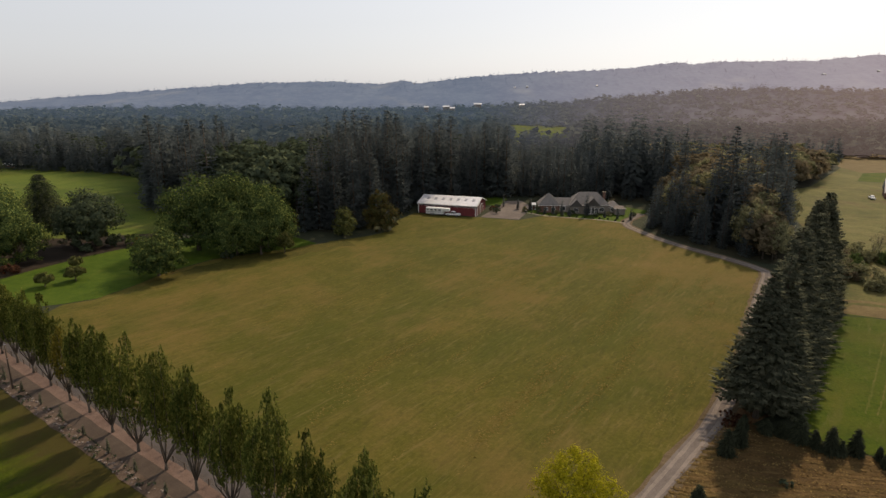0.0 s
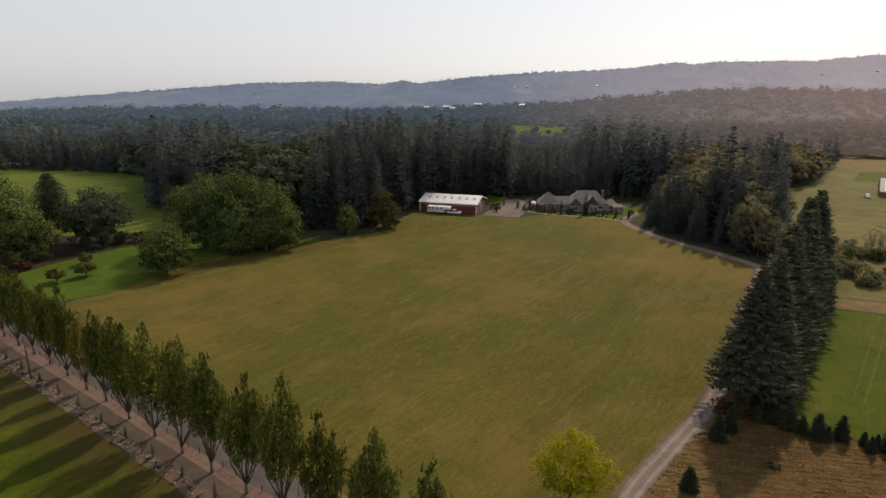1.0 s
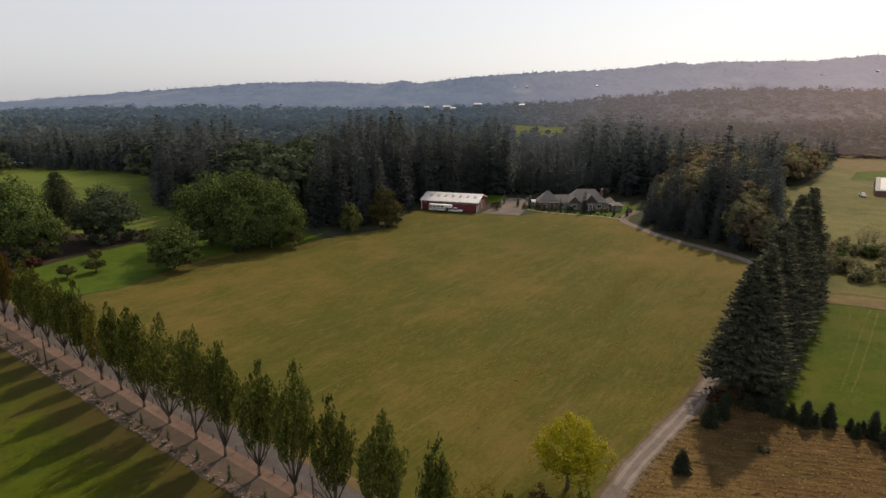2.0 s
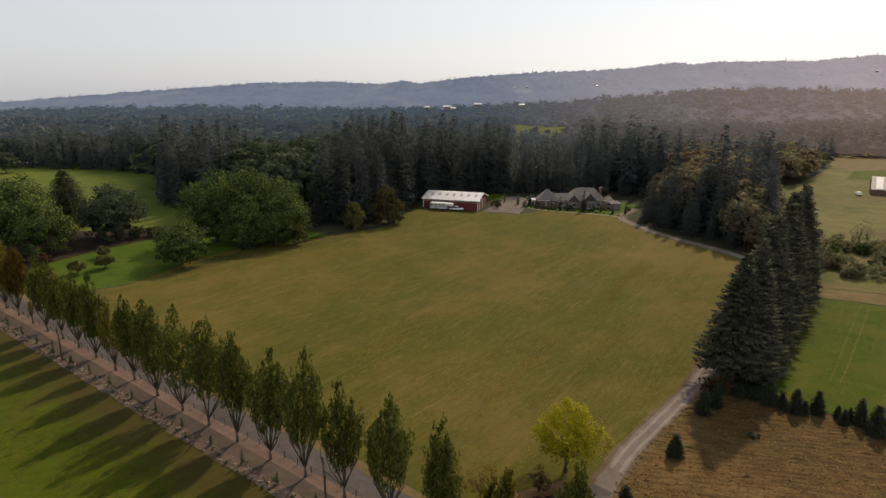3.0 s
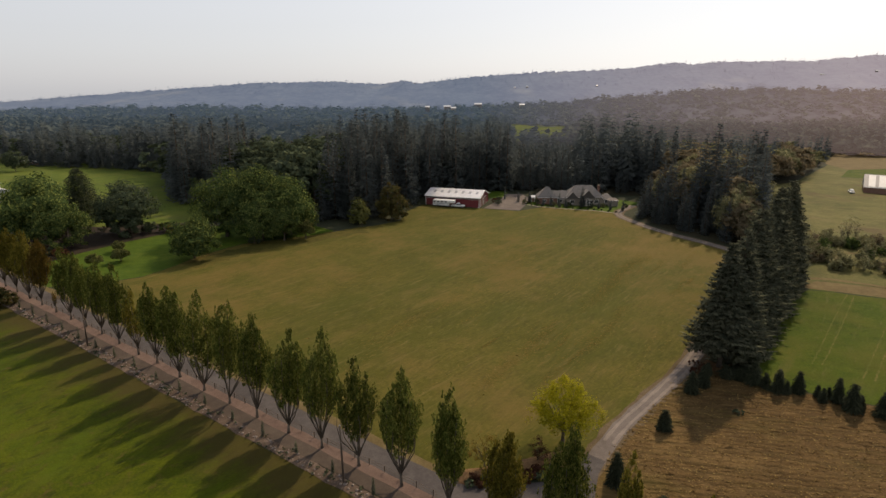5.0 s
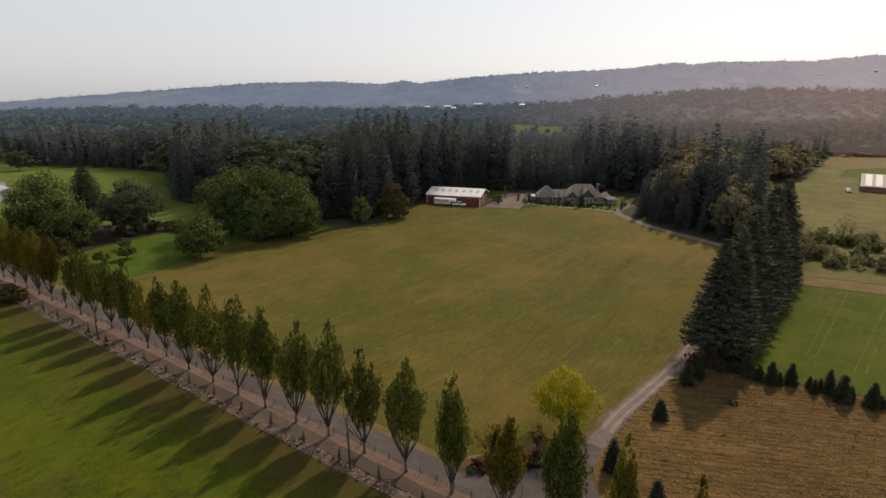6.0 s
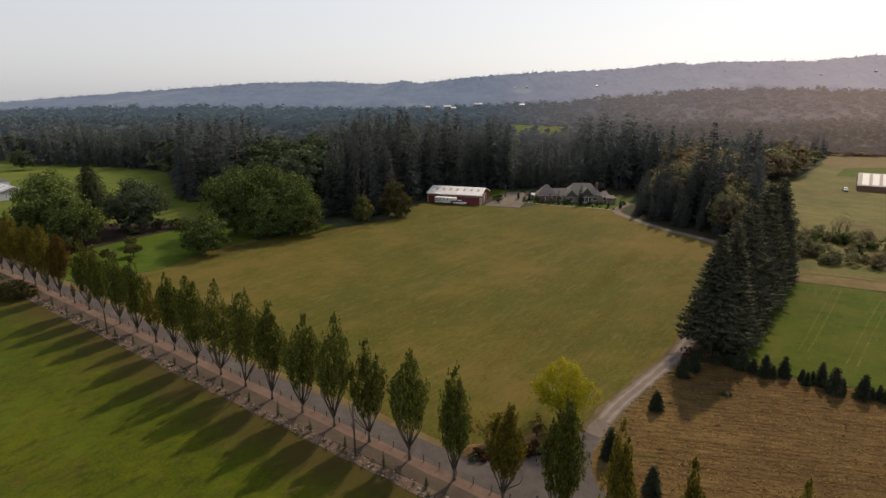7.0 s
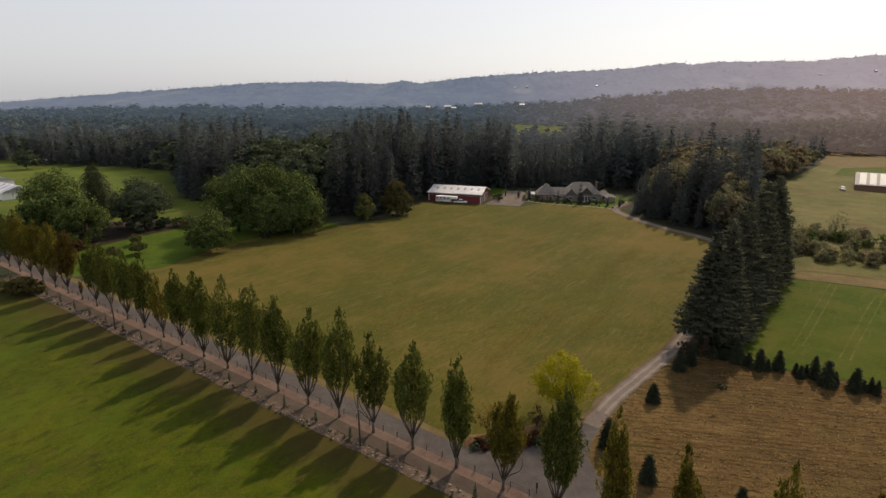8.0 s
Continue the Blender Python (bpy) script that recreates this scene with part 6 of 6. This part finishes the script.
def long_shed(name, x, y, turn, L, W, E, T, wall, label, panels=0):
    ob = thing(name, Matrix.Translation(P(x, y)) @ Matrix.Rotation(radians(turn), 4, "Z"), label, "farm building")
    gable_block(ob, 0, 0, L, W, E, T, 0, wall, 0.0, M_OLDROOF if panels == 8 else M_ROOF)
    for k in range(panels):
        u = -L / 2 + (k + 0.7) * L / panels
        za, zb = E + 0.03, T + 0.23
        s, pw = Shape(), 1.5 if panels == 8 else 1.0
        for a, b in ((0.06, 0.94),):
            y0, y1 = -(W / 2 + 0.45) * (1 - a), -(W / 2 + 0.45) * (1 - b)
            z0, z1 = za + (zb - za) * a, za + (zb - za) * b
            s.add([(u - pw, y0, z0 + 0.05), (u + pw, y0, z0 + 0.05), (u + pw, y1, z1 + 0.05), (u - pw, y1, z1 + 0.05), (u - pw, y0, z0 - 0.05), (u + pw, y0, z0 - 0.05), (u + pw, y1, z1 - 0.05), (u - pw, y1, z1 - 0.05)],
                  [(0, 1, 2, 3), (7, 6, 5, 4), (0, 4, 5, 1), (2, 6, 7, 3), (1, 5, 6, 2), (0, 3, 7, 4)])
        part("roof_panel", s.mesh("roof_panel", M_PANEL if panels == 8 else M_SKYLIGHT), ob, "pale metal roof panel" if panels == 8 else "grey translucent roof panel")
    part("door", Shape().box(0, -W / 2 - 0.05, -0.3, 3.4, 0.1, 3.0).mesh("door", M_TIMBER), ob)
    return ob


long_shed("white_stable", -214.0, 252.0, -36, 34, 13, 3.0, 5.4, M_WHITE, "long white-roofed stable beyond the trees", 6)
long_shed("white_stable", -236.0, 274.0, -36, 26, 11, 3.6, 5.8, M_WHITE, "second white-roofed stable beyond the trees", 0)
long_shed("field_shed", -283.0, 386.0, -12, 13, 6, 1.7, 2.5, M_TIMBER, "low white-roofed shed across the pasture", 0)
long_shed("east_barn", 239.0, 285.5, -33, 36, 20, 3.6, 9.0, M_TIMBER, "brown barn with a pale panelled roof", 8)
pickup(Matrix.Translation(P(210.0, 284.0)) @ Matrix.Rotation(radians(68), 4, "Z"), "white pickup parked beside the far barn")
shrub("far_oak", upright(-266.0, 344.0), [(0, 0, 7.5, 7, 7, 5.5), (3, 0, 5.5, 5.5, 5.5, 4.5), (-3, 0, 5, 5, 5, 4)], 3600, 0.36, L_DARK, 470, "broad dark tree by the far shed", category="tree")

# ---- along the road ----
def utility_pole(x, y, h, lean):
    ob = thing("utility_pole", upright(x, y, 0, lean), "plain dark weathered wooden pole beside the footpath", "pole", "poles along the path")
    part("shaft", Shape().tube([(0, 0, -0.5), (0, 0, h)], [0.16, 0.11], 10).mesh("shaft", M_POLE, smooth=True), ob)
    part("cap", Shape().tube([(0, 0, h - 0.02), (0, 0, h + 0.08)], [0.13, 0.09], 10).mesh("cap", M_METAL), ob)
    part("crossbar", Shape().box(0, 0.13, h - 1.1, 0.5, 0.06, 0.08).mesh("crossbar", M_POLE), ob)
    part("band", Shape().tube([(0, 0, h - 2.6), (0, 0, h - 2.52)], [0.135, 0.135], 10).mesh("band", M_METAL), ob)


utility_pole(-16.4, 50.9, 9.0, (0, -1.0))
utility_pole(-77.2, 94.4, 8.6, (0, 0.4))

for k, s in enumerate(list(np.arange(-38, 150, 7.75))):
    p = along(s + 1.2, -4.1)
    conifer("young_cypress", upright(p.x, p.y), 2.5 + 0.5 * math.sin(k * 2.3), 0.42, 14, 8, 1, 500 + k, "slim young evergreen in the stone border", "young border trees", N_NEAR, 0.1, -0.2, 0.4)

fence = thing("fence", Matrix.Translation(P(*along(0, 0.35))), "low wooden post fence with thin rails beside the road", "fence")
post_mesh = Shape().box(0, 0, -0.4, 0.13, 0.13, 1.5).mesh("post", M_POLE, 0.015)
fence_s = list(np.arange(-14.5, 132, 2.9))
for s in fence_s:
    p = along(s, 0.35)
    o = part("post", post_mesh, fence)
    o.matrix_local = Matrix.Translation(P(p.x, p.y) - fence.matrix_world.translation)
for hgt in (0.55, 0.98):
    for a, b in zip(fence_s[:-1], fence_s[1:]):
        p, q = P(*along(a, 0.35), hgt), P(*along(b, 0.35), hgt)
        o = fence.matrix_world.translation
        part("rail", Shape().tube([p - o, q - o], [0.022, 0.022], 4).mesh("rail", M_POLE), fence)

sign = thing("road_sign", upright(9.0, 40.2), "short dark post with a small dark plate", "sign")
part("post", Shape().tube([(0, 0, -0.3), (0, 0, 1.75)], [0.07, 0.06], 8).mesh("post", M_BLACK), sign)
part("plate", Shape().box(0, -0.08, 0.95, 0.34, 0.04, 0.42).mesh("plate", M_BLACK, 0.01), sign)
part("cap_plate", Shape().box(0, -0.08, 1.45, 0.3, 0.05, 0.36).mesh("cap_plate", M_BLACK, 0.01), sign, "black top plate")

# stones and low plants of the border
border = thing("stone_border", Matrix.Translation(P(*along(0, -4.95))), "row of pale rocks edging the lawn", "rock border")
o0 = border.matrix_world.translation.copy()
rock_meshes = [Shape().ball(0, 0, 0, 0.5, 0.42, 0.34, k, 0.55).mesh("rock", M_STONE) for k in range(6)]
rr = random.Random(17)
for k in range(300):
    s = -36 + 165 * k / 300 + rr.uniform(-0.3, 0.3)
    p = along(s, -4.95 + rr.uniform(-0.95, 1.0))
    r = part("rock", rock_meshes[k % 6], border)
    sc = rr.uniform(0.2, 0.52)
    r.matrix_local = Matrix.LocRotScale(P(p.x, p.y, 0.08) - o0, Euler((0, 0, rr.uniform(0, 6.28))), (sc, sc, sc * rr.uniform(0.7, 1.0)))
tuft_c = np.random.default_rng(9)
ts = tuft_c.uniform(-36, 132, 170)
td = tuft_c.uniform(-6.1, -3.9, 170)
pts = []
for a, b in zip(ts, td):
    p = along(a, b)
    c = tuft_c.normal(size=(14, 3)) * np.array([0.15, 0.15, 0.1]) + np.array([p.x, p.y, float(Z(p.x, p.y)) + 0.25])
    pts.append(c)
v, f = leaves(np.concatenate(pts), 0.11, tuft_c)
tagged(new("border_plants", mesh_from("border_plants", v, f, L_DARK)), "low dark plants between the border rocks", "plants", "", "stuff")
